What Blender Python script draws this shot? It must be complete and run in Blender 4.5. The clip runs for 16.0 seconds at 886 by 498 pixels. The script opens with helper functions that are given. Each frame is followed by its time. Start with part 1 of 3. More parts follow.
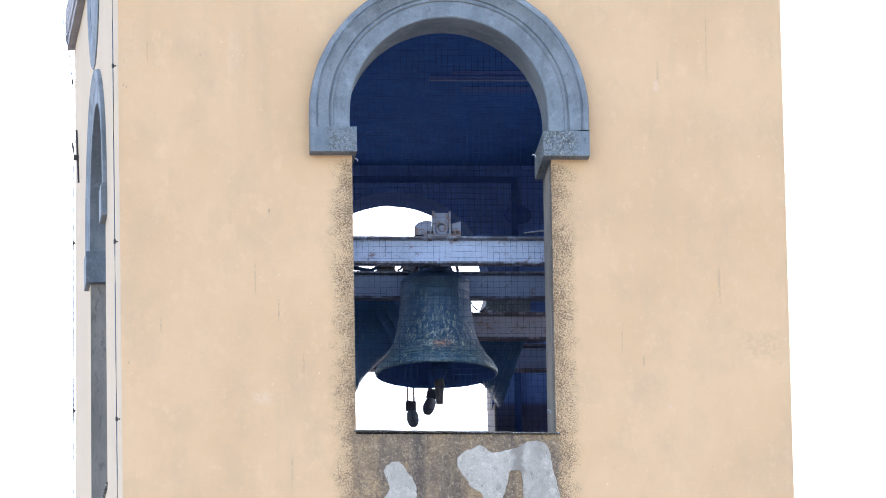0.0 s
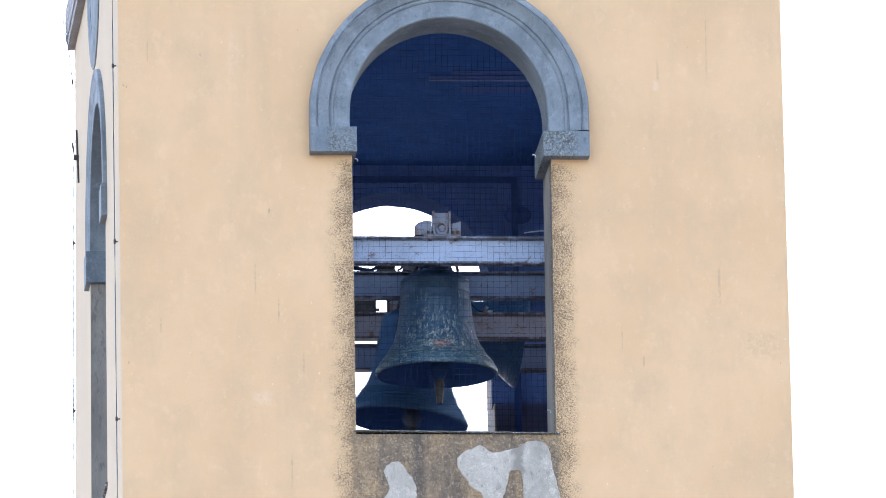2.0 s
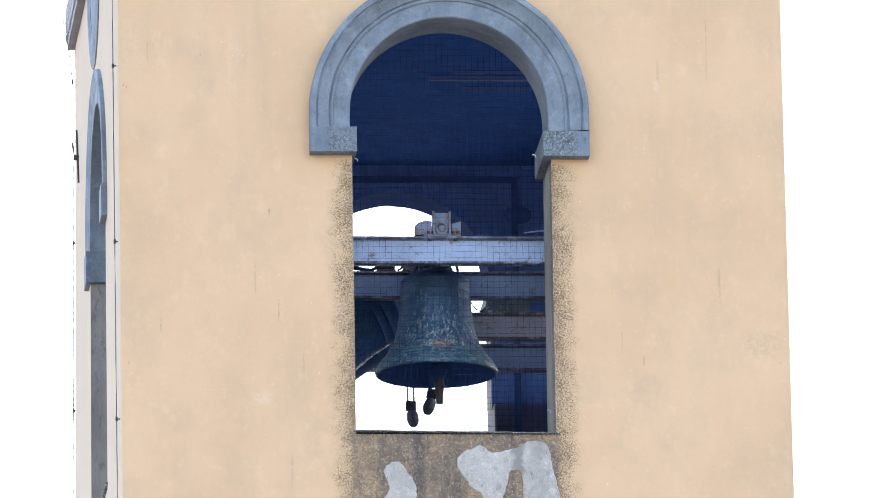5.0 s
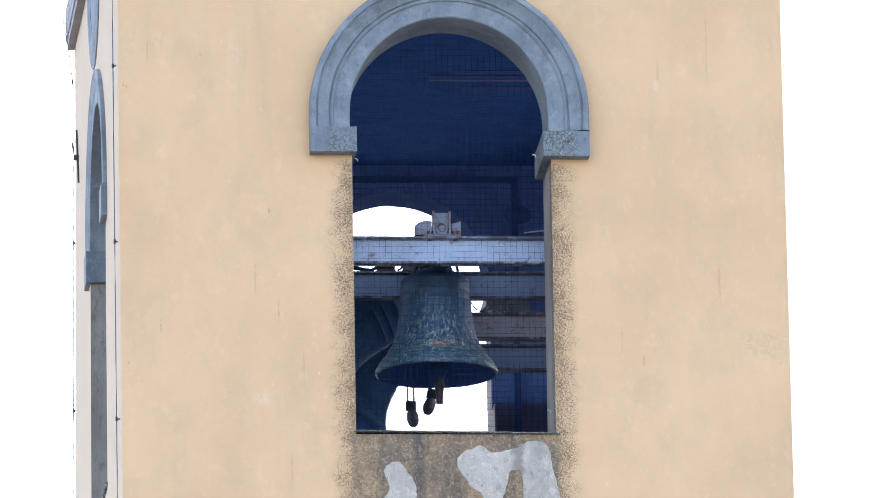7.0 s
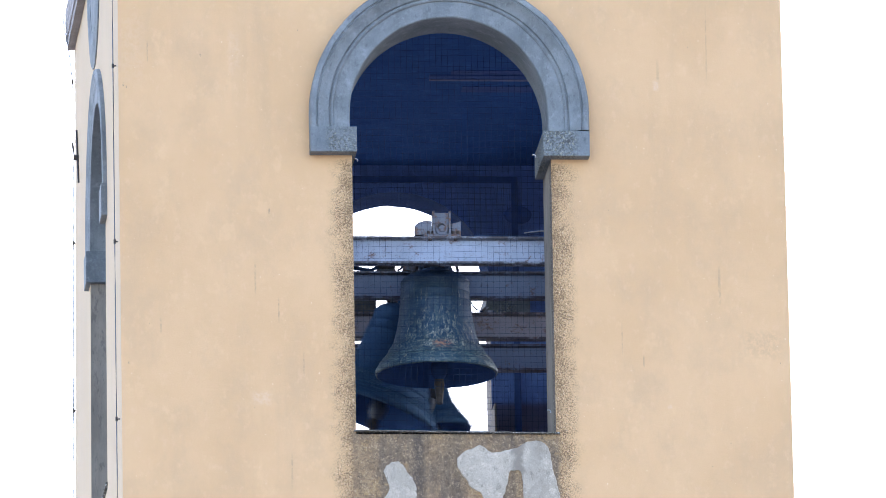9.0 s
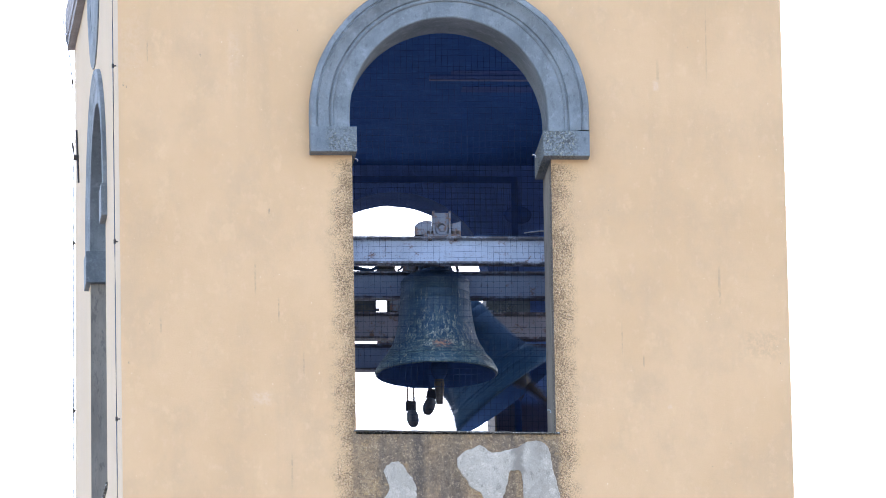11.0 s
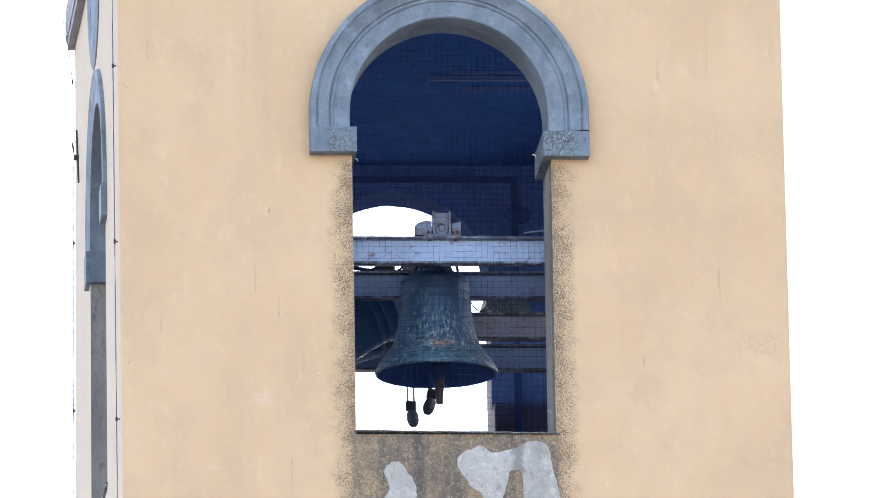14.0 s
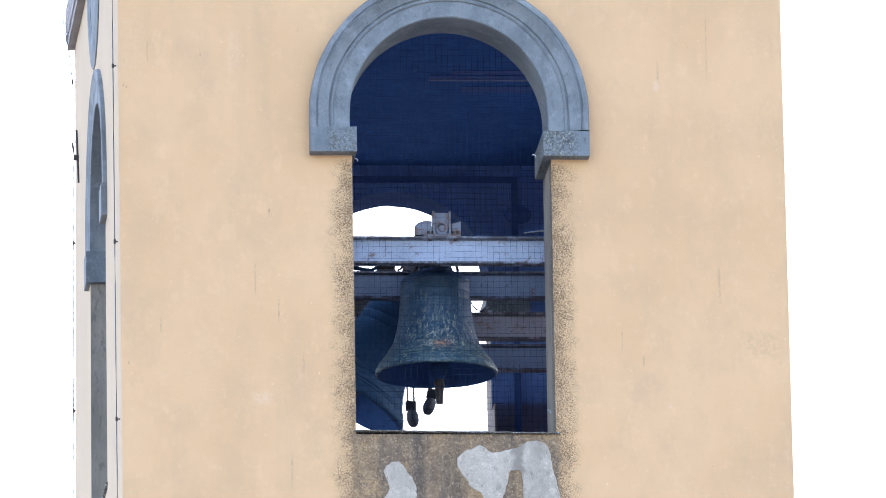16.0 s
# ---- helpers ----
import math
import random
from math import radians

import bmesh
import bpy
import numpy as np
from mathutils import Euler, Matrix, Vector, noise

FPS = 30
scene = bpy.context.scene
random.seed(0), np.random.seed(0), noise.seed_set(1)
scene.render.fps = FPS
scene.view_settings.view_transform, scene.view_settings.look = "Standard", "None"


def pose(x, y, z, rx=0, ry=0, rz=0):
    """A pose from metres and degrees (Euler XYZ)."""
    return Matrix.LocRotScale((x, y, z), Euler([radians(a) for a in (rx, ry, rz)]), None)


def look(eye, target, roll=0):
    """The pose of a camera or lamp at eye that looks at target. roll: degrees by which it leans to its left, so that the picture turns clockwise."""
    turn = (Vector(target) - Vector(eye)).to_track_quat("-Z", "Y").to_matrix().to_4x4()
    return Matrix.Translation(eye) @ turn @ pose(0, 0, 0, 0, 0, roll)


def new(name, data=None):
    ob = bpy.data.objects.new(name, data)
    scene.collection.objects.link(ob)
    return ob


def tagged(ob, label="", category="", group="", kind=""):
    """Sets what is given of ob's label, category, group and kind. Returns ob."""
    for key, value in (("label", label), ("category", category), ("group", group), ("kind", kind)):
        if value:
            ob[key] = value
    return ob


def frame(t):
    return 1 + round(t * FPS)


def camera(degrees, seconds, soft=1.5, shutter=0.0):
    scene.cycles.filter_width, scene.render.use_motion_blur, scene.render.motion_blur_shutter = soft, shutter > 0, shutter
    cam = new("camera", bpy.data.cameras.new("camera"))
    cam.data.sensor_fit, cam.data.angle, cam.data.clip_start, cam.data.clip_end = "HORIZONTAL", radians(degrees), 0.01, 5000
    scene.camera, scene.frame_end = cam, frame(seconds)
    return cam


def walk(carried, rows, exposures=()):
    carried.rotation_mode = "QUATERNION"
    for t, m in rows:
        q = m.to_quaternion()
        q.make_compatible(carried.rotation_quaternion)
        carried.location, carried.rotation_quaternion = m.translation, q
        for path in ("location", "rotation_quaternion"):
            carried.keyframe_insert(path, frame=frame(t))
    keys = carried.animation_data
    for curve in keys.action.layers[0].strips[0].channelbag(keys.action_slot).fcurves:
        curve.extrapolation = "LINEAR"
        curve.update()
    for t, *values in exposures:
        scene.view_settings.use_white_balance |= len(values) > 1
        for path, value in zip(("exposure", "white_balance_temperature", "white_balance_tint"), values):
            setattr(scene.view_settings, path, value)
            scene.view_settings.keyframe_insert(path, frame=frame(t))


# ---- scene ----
# The camera stands still, far below and to the west of the tower.
cam = camera(4.0099, 16.0, soft=0.6, shutter=0.4)
EYE = Matrix(((0.99672266, -0.00273772, -0.08084824, -6.7949),
              (-0.07925399, -0.23330762, -0.96916787, -80.6545),
              (-0.0162092, 0.97239913, -0.23275997, -18.1271),
              (0, 0, 0, 1)))
walk(cam, [(0, EYE), (16, EYE)], exposures=[(0, 2.550, 6270, 18), (3.5, 2.550, 6270, 18), (7, 2.490, 6270, 18), (12.5, 2.500, 6270, 18), (16, 2.535, 6270, 18)])

# ---- light: bright thin cloud, the sun behind the tower ----
world = bpy.data.worlds.new("sky")
scene.world = world
world.use_nodes = True
wn = world.node_tree
sky = wn.nodes.new("ShaderNodeTexSky")
sky.sky_type, sky.sun_disc = "NISHITA", False
sky.sun_elevation, sky.sun_rotation = radians(42), radians(25)
sky.dust_density, sky.air_density, sky.ozone_density = 2.0, 1.0, 1.0
wn.nodes["Background"].inputs["Strength"].default_value = 0.15
wn.links.new(sky.outputs[0], wn.nodes["Background"].inputs["Color"])
sun = new("sun", bpy.data.lights.new("sun", "SUN"))
sun.data.energy, sun.data.angle, sun.data.color = 0.9, radians(12), (1, 0.95, 0.88)
sun.matrix_world = look((31.4, 67.4, 67), (0, 0, 0))

# ---- sizes: z = 0 is the sill of the bell openings ----
HW, L, TH, TR = 2.2, 5.2, 0.6, 0.38   # half width, depth, wall thickness, rear wall thickness
GROUND, TOP = -19.7, 5.2
HO, ZC = 0.657, 2.151              # front and rear opening: half width, centre of the arch
HS, ZS, YS = 0.88, 1.936, 2.45      # side openings: half width, centre of the arch, place along the wall
CEIL = 3.0


# ---- materials ----
class Mat:
    """A small builder of node materials."""

    def __init__(self, name, rough=0.8, metal=0.0):
        self.m = bpy.data.materials.new(name)
        self.m.use_nodes = True
        self.t = self.m.node_tree
        self.b = self.t.nodes["Principled BSDF"]
        self.b.inputs["Roughness"].default_value = rough
        self.b.inputs["Metallic"].default_value = metal
        self.co = self.t.nodes.new("ShaderNodeTexCoord").outputs["Object"]

    def put(self, value, socket):
        if isinstance(value, (int, float)):
            socket.default_value = value
        elif isinstance(value, tuple):
            socket.default_value = (*value, 1) if len(value) == 3 and socket.type == "RGBA" else value
        else:
            self.t.links.new(value, socket)

    def noise(self, scale, detail=5.0, rough=0.6, stretch=None, shift=0.0):
        v = self.co
        if stretch or shift:
            n = self.t.nodes.new("ShaderNodeMapping")
            n.inputs["Scale"].default_value = stretch or (1, 1, 1)
            n.inputs["Location"].default_value = (shift, shift * 1.7, shift * 0.6)
            self.t.links.new(v, n.inputs["Vector"])
            v = n.outputs[0]
        n = self.t.nodes.new("ShaderNodeTexNoise")
        n.inputs["Scale"].default_value, n.inputs["Detail"].default_value, n.inputs["Roughness"].default_value = scale, detail, rough
        self.t.links.new(v, n.inputs["Vector"])
        return n.outputs["Fac"]

    def cells(self, scale, stretch=None):
        v = self.co
        if stretch:
            n = self.t.nodes.new("ShaderNodeMapping")
            n.inputs["Scale"].default_value = stretch
            self.t.links.new(v, n.inputs["Vector"])
            v = n.outputs[0]
        n = self.t.nodes.new("ShaderNodeTexVoronoi")
        n.inputs["Scale"].default_value = scale
        self.t.links.new(v, n.inputs["Vector"])
        return n.outputs["Distance"]

    def ramp(self, fac, a, b, lo=0.0, hi=1.0):
        n = self.t.nodes.new("ShaderNodeMapRange")
        n.interpolation_type = "SMOOTHSTEP"
        for value, key in ((fac, "Value"), (a, "From Min"), (b, "From Max"), (lo, "To Min"), (hi, "To Max")):
            self.put(value, n.inputs[key])
        return n.outputs[0]

    def math(self, op, a, b=0.0):
        n = self.t.nodes.new("ShaderNodeMath")
        n.operation = op
        self.put(a, n.inputs[0])
        self.put(b, n.inputs[1])
        return n.outputs[0]

    def axis(self):
        n = self.t.nodes.new("ShaderNodeSeparateXYZ")
        self.t.links.new(self.co, n.inputs[0])
        return n.outputs

    def mix(self, fac, a, b, blend="MIX"):
        n = self.t.nodes.new("ShaderNodeMix")
        n.data_type, n.blend_type = "RGBA", blend
        self.put(fac, n.inputs["Factor"])
        self.put(a, n.inputs[6])
        self.put(b, n.inputs[7])
        return n.outputs[2]

    def color(self, value):
        self.put(value, self.b.inputs["Base Color"])

    def bump(self, height, distance, strength=1.0):
        n = self.t.nodes.new("ShaderNodeBump")
        n.inputs["Distance"].default_value, n.inputs["Strength"].default_value = distance, strength
        self.t.links.new(height, n.inputs["Height"])
        self.t.links.new(n.outputs[0], self.b.inputs["Normal"])


# drips and small scars (dark) and newer dabs (pale) on the front wall: x, z, half width, half height, strength
STAINS = ((-1.306, 1.045, 0.008, 0.13, 0.45), (-1.155, 0.825, 0.007, 0.10, 0.5), (-1.208, 1.498, 0.008, 0.025, 0.7), (-2.0, 2.58, 0.006, 0.09, 0.5), (-1.65, 2.555, 0.008, 0.01, 0.7),
          (-1.93, 0.73, 0.010, 0.07, 0.35), (-2.145, 0.475, 0.008, 0.012, 0.7), (-1.08, -0.255, 0.008, 0.14, 0.35), (-0.995, 0.47, 0.008, 0.12, 0.3), (1.755, 1.0, 0.012, 0.16, 0.35),
          (1.105, 0.64, 0.006, 0.13, 0.4), (1.245, 0.485, 0.006, 0.05, 0.5), (1.70, 2.64, 0.006, 0.30, 0.35), (1.375, 2.45, 0.014, 0.10, 0.35), (2.03, 0.60, 0.19, 0.12, 0.22),
          (-1.275, 0.235, 0.09, 0.06, -0.5), (-2.10, 2.60, 0.11, 0.34, -0.2), (-1.43, 2.58, 0.06, 0.20, -0.22), (1.36, 2.36, 0.025, 0.05, -0.8), (-2.16, 2.355, 0.008, 0.02, 0.8), (-2.14, 2.34, 0.006, 0.015, 0.8), (1.41, 0.18, 0.02, 0.02, -0.7))


def plaster(name, weathered, side_light=0.0):
    """Ochre render; with weathered, bare and dirty round the bell opening."""
    a = Mat(name, 0.92)
    base = a.mix(a.ramp(a.noise(1.1, 6), 0.36, 0.62), (0.70, 0.417, 0.198), (0.745, 0.452, 0.222))
    base = a.mix(a.ramp(a.noise(2.6, 7, 0.68, (1, 1, 0.7)), 0.44, 0.70, 0, 0.62), base, (0.62, 0.385, 0.198))
    base = a.mix(a.ramp(a.noise(6.5, 6, 0.65, (1, 1, 0.8), 4.0), 0.57, 0.68, 0, 0.42), base, (0.79, 0.495, 0.245))
    base = a.mix(a.ramp(a.noise(4.0, 5, 0.6, (1, 1, 0.10), 2.0), 0.56, 0.74, 0, 0.20), base, (0.53, 0.335, 0.18))
    base = a.mix(a.ramp(a.noise(19, 5, 0.7, (1, 1, 0.7), 11.0), 0.55, 0.70, 0, 0.30), base, (0.79, 0.50, 0.27))
    fleck = a.ramp(a.noise(42, 2, 0.5, None, 8.0), 0.73, 0.78)
    base = a.mix(a.math("MULTIPLY", fleck, 0.6), base, (0.85, 0.62, 0.36))
    speck = a.ramp(a.cells(9.0, (1, 1, 0.45)), 0.030, 0.012)
    base = a.mix(a.math("MULTIPLY", speck, 0.55), base, (0.25, 0.17, 0.10))
    height = a.math("ADD", a.math("MULTIPLY", a.noise(160, 4, 0.7), 0.35), a.noise(6, 5))
    if weathered:
        x, _, z = a.axis()
        ax = a.math("ABSOLUTE", x)
        wob = a.math("MULTIPLY", a.math("SUBTRACT", a.noise(5, 6, 0.7), 0.5), 0.30)
        side = a.ramp(a.math("ADD", ax, wob), 0.66, 0.87, 1.0, 0.0)
        below = a.ramp(a.math("ADD", z, a.math("MULTIPLY", wob, 0.4)), 1.76, 1.88, 1.0, 0.0)
        band = a.math("MULTIPLY", side, below)
        rim = a.math("MULTIPLY", a.ramp(a.math("ADD", ax, a.math("MULTIPLY", wob, 0.45)), 0.655, 0.765, 1.0, 0.0), below)
        base = a.mix(a.math("MULTIPLY", band, 0.75), base, (0.56, 0.345, 0.162))
        base = a.mix(a.math("MULTIPLY", rim, 0.30), base, (0.36, 0.225, 0.11))
        grit = a.math("ADD", a.noise(84, 5, 0.88), a.math("MULTIPLY", a.noise(11, 4, 0.7, None, 2.0), 0.22))
        dots = a.math("MULTIPLY", a.ramp(a.math("ADD", grit, a.math("MULTIPLY", rim, 0.035)), 0.622, 0.652), a.ramp(band, 0.05, 0.7))
        base = a.mix(a.math("MULTIPLY", dots, 0.82), base, (0.14, 0.078, 0.034))
        pale = a.math("MULTIPLY", a.ramp(a.noise(78, 5, 0.88, None, 7.0), 0.575, 0.60), a.ramp(band, 0.05, 0.7))
        base = a.mix(a.math("MULTIPLY", pale, 0.75), base, (0.86, 0.62, 0.36))
        apron = a.math("MULTIPLY", a.ramp(a.math("ADD", ax, a.math("MULTIPLY", wob, 0.25)), 0.655, 0.70, 1.0, 0.0), a.ramp(z, 0.0, 0.006, 1.0, 0.0))
        dirt = a.mix(a.ramp(a.noise(9, 8, 0.78, (1, 1, 0.8)), 0.38, 0.62), (0.235, 0.145, 0.076), (0.40, 0.255, 0.128))
        dirt = a.mix(a.ramp(a.noise(3.2, 6, 0.7, (1.6, 1, 0.35), 5.0), 0.46, 0.66, 0, 0.75), dirt, (0.150, 0.112, 0.078))
        dirt = a.mix(a.ramp(a.noise(8, 5, 0.7, None, 21.0), 0.54, 0.68, 0, 0.6), dirt, (0.47, 0.285, 0.115))
        for sx, w, k in ((-0.25, 0.055, 0.75), (-0.02, 0.10, 0.45), (0.37, 0.03, 0.5)):
            drip = a.ramp(a.math("ABSOLUTE", a.math("ADD", a.math("SUBTRACT", x, sx), a.math("MULTIPLY", wob, 0.25))), w * 0.2, w, k, 0.0)
            dirt = a.mix(drip, dirt, (0.105, 0.080, 0.058))
        dirt = a.mix(a.ramp(a.noise(40, 7, 0.97), 0.50, 0.57, 0, 0.8), dirt, (0.085, 0.056, 0.032))
        dirt = a.mix(a.ramp(a.noise(46, 7, 0.97, None, 3.0), 0.54, 0.60, 0, 0.8), dirt, (0.66, 0.47, 0.27))
        base = a.mix(apron, base, dirt)
        height = a.math("ADD", height, a.math("MULTIPLY", a.noise(62, 3, 0.8), a.math("MULTIPLY", a.math("MAXIMUM", band, apron), 2.0)))
    if weathered:
        grain = a.ramp(a.noise(30, 5, 0.8), 0.40, 0.58, 0.0, 1.0)
        for sx, sz, w, h, k in STAINS:
            dx = a.math("DIVIDE", a.math("ABSOLUTE", a.math("ADD", a.math("SUBTRACT", x, sx), a.math("MULTIPLY", wob, 0.03))), w)
            dz = a.math("DIVIDE", a.math("ABSOLUTE", a.math("ADD", a.math("SUBTRACT", z, sz), a.math("MULTIPLY", wob, 0.2))), h)
            spot = a.math("MULTIPLY", a.ramp(dx, 0.35, 1.0, 1.0, 0.0), a.ramp(dz, 0.4, 1.0, 1.0, 0.0))
            spot = a.math("MULTIPLY", spot, grain)
            base = a.mix(a.math("MULTIPLY", spot, abs(k) * 0.7), base, (0.20, 0.14, 0.09) if k > 0 else (0.80, 0.58, 0.38))
    # Side walls: their whiter light is mixed into the ochre as a grey tint.
    if side_light:
        base = a.mix(side_light, base, (0.51, 0.41, 0.265))
    a.color(base)
    a.bump(height, 0.006, 0.8)
    return a.m


def stone(name, one, two, moss=0.0, spots=0.5, shine=0.4, lower_tone=None, drips=()):
    a = Mat(name, 0.8)
    a.b.inputs["Specular IOR Level"].default_value = shine
    base = a.mix(a.ramp(a.noise(3.5, 7, 0.65), 0.35, 0.65), one, two)
    base = a.mix(a.ramp(a.noise(9, 6, 0.7, (1, 1, 0.25)), 0.50, 0.72, 0, 0.36), base, tuple(c * 0.5 for c in one))
    base = a.mix(a.ramp(a.noise(13, 6, 0.7, None, 17.0), 0.52, 0.72, 0, 0.55), base, tuple(min(1, c * 1.45) for c in two))
    base = a.mix(a.ramp(a.noise(26, 5, 0.75, (1, 1, 0.6), 2.0), 0.56, 0.68, 0, spots), base, tuple(c * 0.55 for c in one))
    base = a.mix(a.ramp(a.noise(60, 4, 0.75), 0.56, 0.68, 0, spots), base, tuple(min(1, c * 1.2) for c in two))
    for at, wide, deep in drips:
        near = a.math("ABSOLUTE", a.math("ADD", a.math("SUBTRACT", a.axis()[0], at), a.math("MULTIPLY", a.math("SUBTRACT", a.noise(7, 5, 0.7), 0.5), 0.22)))
        base = a.mix(a.ramp(near, wide * 0.2, wide, deep, 0.0), base, tuple(c * 0.42 for c in one))
    # Below about z = 1.3 the wall takes a second tone.
    if lower_tone:
        base = a.mix(a.ramp(a.axis()[2], 1.27, 1.33, 1.0, 0.0), base, lower_tone)
    if moss:
        grow = a.ramp(a.noise(4, 4, 0.6, None, 1.0), 0.35, 0.6, 0.25, 1.0)
        if moss < 1:
            grow = a.math("MULTIPLY", grow, a.ramp(a.math("ABSOLUTE", a.axis()[0]), 0.78, 0.86, 1.0, 0.0))
        base = a.mix(a.math("MULTIPLY", grow, a.ramp(a.noise(80, 4, 0.8, None, 5.0), 0.44, 0.56, 0, moss)), base, (0.050, 0.045, 0.030))
        base = a.mix(a.math("MULTIPLY", grow, a.ramp(a.noise(80, 3, 0.8, None, 9.0), 0.60, 0.64, 0, moss)), base, (0.50, 0.45, 0.27))
        base = a.mix(a.math("MULTIPLY", grow, a.ramp(a.noise(150, 3, 0.9, None, 19.0), 0.60, 0.63, 0, 0.7 * moss)), base, (0.70, 0.67, 0.52))
        if moss >= 1:
            base = a.mix(a.ramp(a.noise(75, 4, 0.9, None, 25.0), 0.56, 0.60, 0, 0.9), base, (0.74, 0.73, 0.68))
    base = a.mix(a.ramp(a.noise(110, 4, 0.85, None, 14.0), 0.52, 0.60, 0, 0.5 * spots), base, tuple(c * 0.6 for c in one))
    a.color(base)
    a.bump(a.math("ADD", a.noise(70, 4, 0.75), a.noise(9, 5)), 0.006, 0.8)
    return a.m


def steel(name, base, rust, edges=1.0):
    a = Mat(name, 0.55, 0.0)
    c = a.mix(a.ramp(a.noise(3, 6, 0.65), 0.35, 0.7), base, tuple(v * 0.75 for v in base))
    c = a.mix(a.ramp(a.noise(11, 7, 0.75), 0.60 - rust, 0.72 - rust, 0, 0.85), c, (0.17, 0.075, 0.03))
    c = a.mix(a.ramp(a.noise(50, 4, 0.8), 0.58, 0.64, 0, 0.7), c, (0.13, 0.07, 0.04))
    # Dark rusty flange edges; the lower one's shadow is painted in as well.
    z = a.axis()[2]
    edge = a.math("MULTIPLY", a.math("MAXIMUM", a.ramp(z, 1.472, 1.486), a.ramp(z, 1.335, 1.326)), edges)
    c = a.mix(a.math("MULTIPLY", edge, a.ramp(a.noise(14, 6, 0.75, (1, 1, 1), 5.0), 0.34, 0.56, 0.2, 0.95)), c, (0.055, 0.040, 0.036))
    a.color(c)
    a.bump(a.noise(60, 4), 0.002, 0.5)
    return a.m


def bronze(name, scar, pale):
    a = Mat(name, 0.5, 0.15)
    x, y, z = a.axis()
    base = a.mix(a.ramp(a.noise(5, 6, 0.65), 0.35, 0.65), (0.015, 0.044, 0.087), (0.027, 0.068, 0.116))
    base = a.mix(a.ramp(z, -0.62, -0.86, 0.0, 0.42), base, (0.055, 0.118, 0.132))
    base = a.mix(a.ramp(a.noise(22, 6, 0.78, (1, 1, 0.12)), 0.53, 0.66, 0, 0.55 * pale), base, (0.070, 0.118, 0.125))
    # lime and droppings: dense in the middle of the waist, thin towards crown and flanks
    body = a.math("MULTIPLY", a.math("MULTIPLY", a.ramp(z, -0.40, -0.68, 0.06, 1.0), a.ramp(z, -0.82, -0.74, 0.35, 1.0)), a.ramp(a.math("ABSOLUTE", x), 0.06, 0.24, 1.0, 0.35))
    cloud = a.ramp(a.noise(9, 6, 0.8, (1, 1, 0.6), 3.0), 0.46, 0.64)
    base = a.mix(a.math("MULTIPLY", a.math("MULTIPLY", body, cloud), 0.42 * pale), base, (0.17, 0.215, 0.185))
    base = a.mix(a.math("MULTIPLY", body, a.ramp(a.noise(34, 6, 0.95, (1, 1, 0.5), 3.0), 0.535, 0.565, 0, 0.95 * pale)), base, (0.50, 0.52, 0.41))
    dot = a.math("MULTIPLY", a.ramp(a.cells(60, (1, 1, 0.35)), 0.22, 0.11), a.ramp(a.noise(13, 4, 0.7, None, 60.0), 0.45, 0.58))
    base = a.mix(a.math("MULTIPLY", a.math("MULTIPLY", dot, a.ramp(body, 0.05, 0.6, 0.15, 1.0)), 0.7 * pale), base, (0.55, 0.56, 0.45))
    base = a.mix(a.math("MULTIPLY", a.ramp(z, -0.30, -0.44), a.ramp(a.noise(30, 5, 0.75, (1, 1, 0.06), 8.0), 0.615, 0.65, 0, 0.9 * pale)), base, (0.45, 0.45, 0.34))
    low = a.ramp(z, -0.70, -0.78, 0.2, 1.0)
    base = a.mix(a.math("MULTIPLY", low, a.ramp(a.noise(26, 5, 0.8, (0.5, 0.5, 5.0), 6.0), 0.52, 0.58, 0, 0.75)), base, (0.20, 0.27, 0.245))
    base = a.mix(a.math("MULTIPLY", low, a.ramp(a.noise(30, 5, 0.8, (0.35, 0.35, 5.0), 16.0), 0.55, 0.62, 0, 0.7)), base, (0.012, 0.028, 0.036))
    base = a.mix(a.ramp(a.noise(55, 4, 0.85, (1, 1, 1), 12.0), 0.60, 0.66, 0, 0.8), base, (0.010, 0.020, 0.028))
    # Swinging bells: the chamber's shade and blue haze are mixed into the bronze.
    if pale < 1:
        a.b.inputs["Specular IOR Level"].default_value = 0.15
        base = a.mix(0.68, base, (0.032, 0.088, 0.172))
    if scar:
        near = a.math("MULTIPLY", a.ramp(a.math("ABSOLUTE", a.math("SUBTRACT", x, 0.015)), 0.02, 0.085, 1, 0), a.ramp(a.math("ABSOLUTE", a.math("ADD", z, 0.735)), 0.010, 0.040, 1, 0))
        rust = a.math("MULTIPLY", near, a.ramp(a.noise(45, 4, 0.8, (1, 1, 1), 4.0), 0.46, 0.54))
        base = a.mix(rust, base, (0.52, 0.25, 0.14))
    a.color(base)
    a.bump(a.math("ADD", a.noise(50, 4, 0.75), a.noise(8, 4)), 0.006, 0.7)
    return a.m


def plain(name, one, two, scale=20, rough=0.7, metal=0.0, depth=0.003, shine=0.5):
    a = Mat(name, rough, metal)
    a.b.inputs["Specular IOR Level"].default_value = shine
    a.color(a.mix(a.ramp(a.noise(scale, 6, 0.65), 0.35, 0.65), one, two))
    a.bump(a.noise(scale * 3, 4), depth, 0.6)
    return a.m


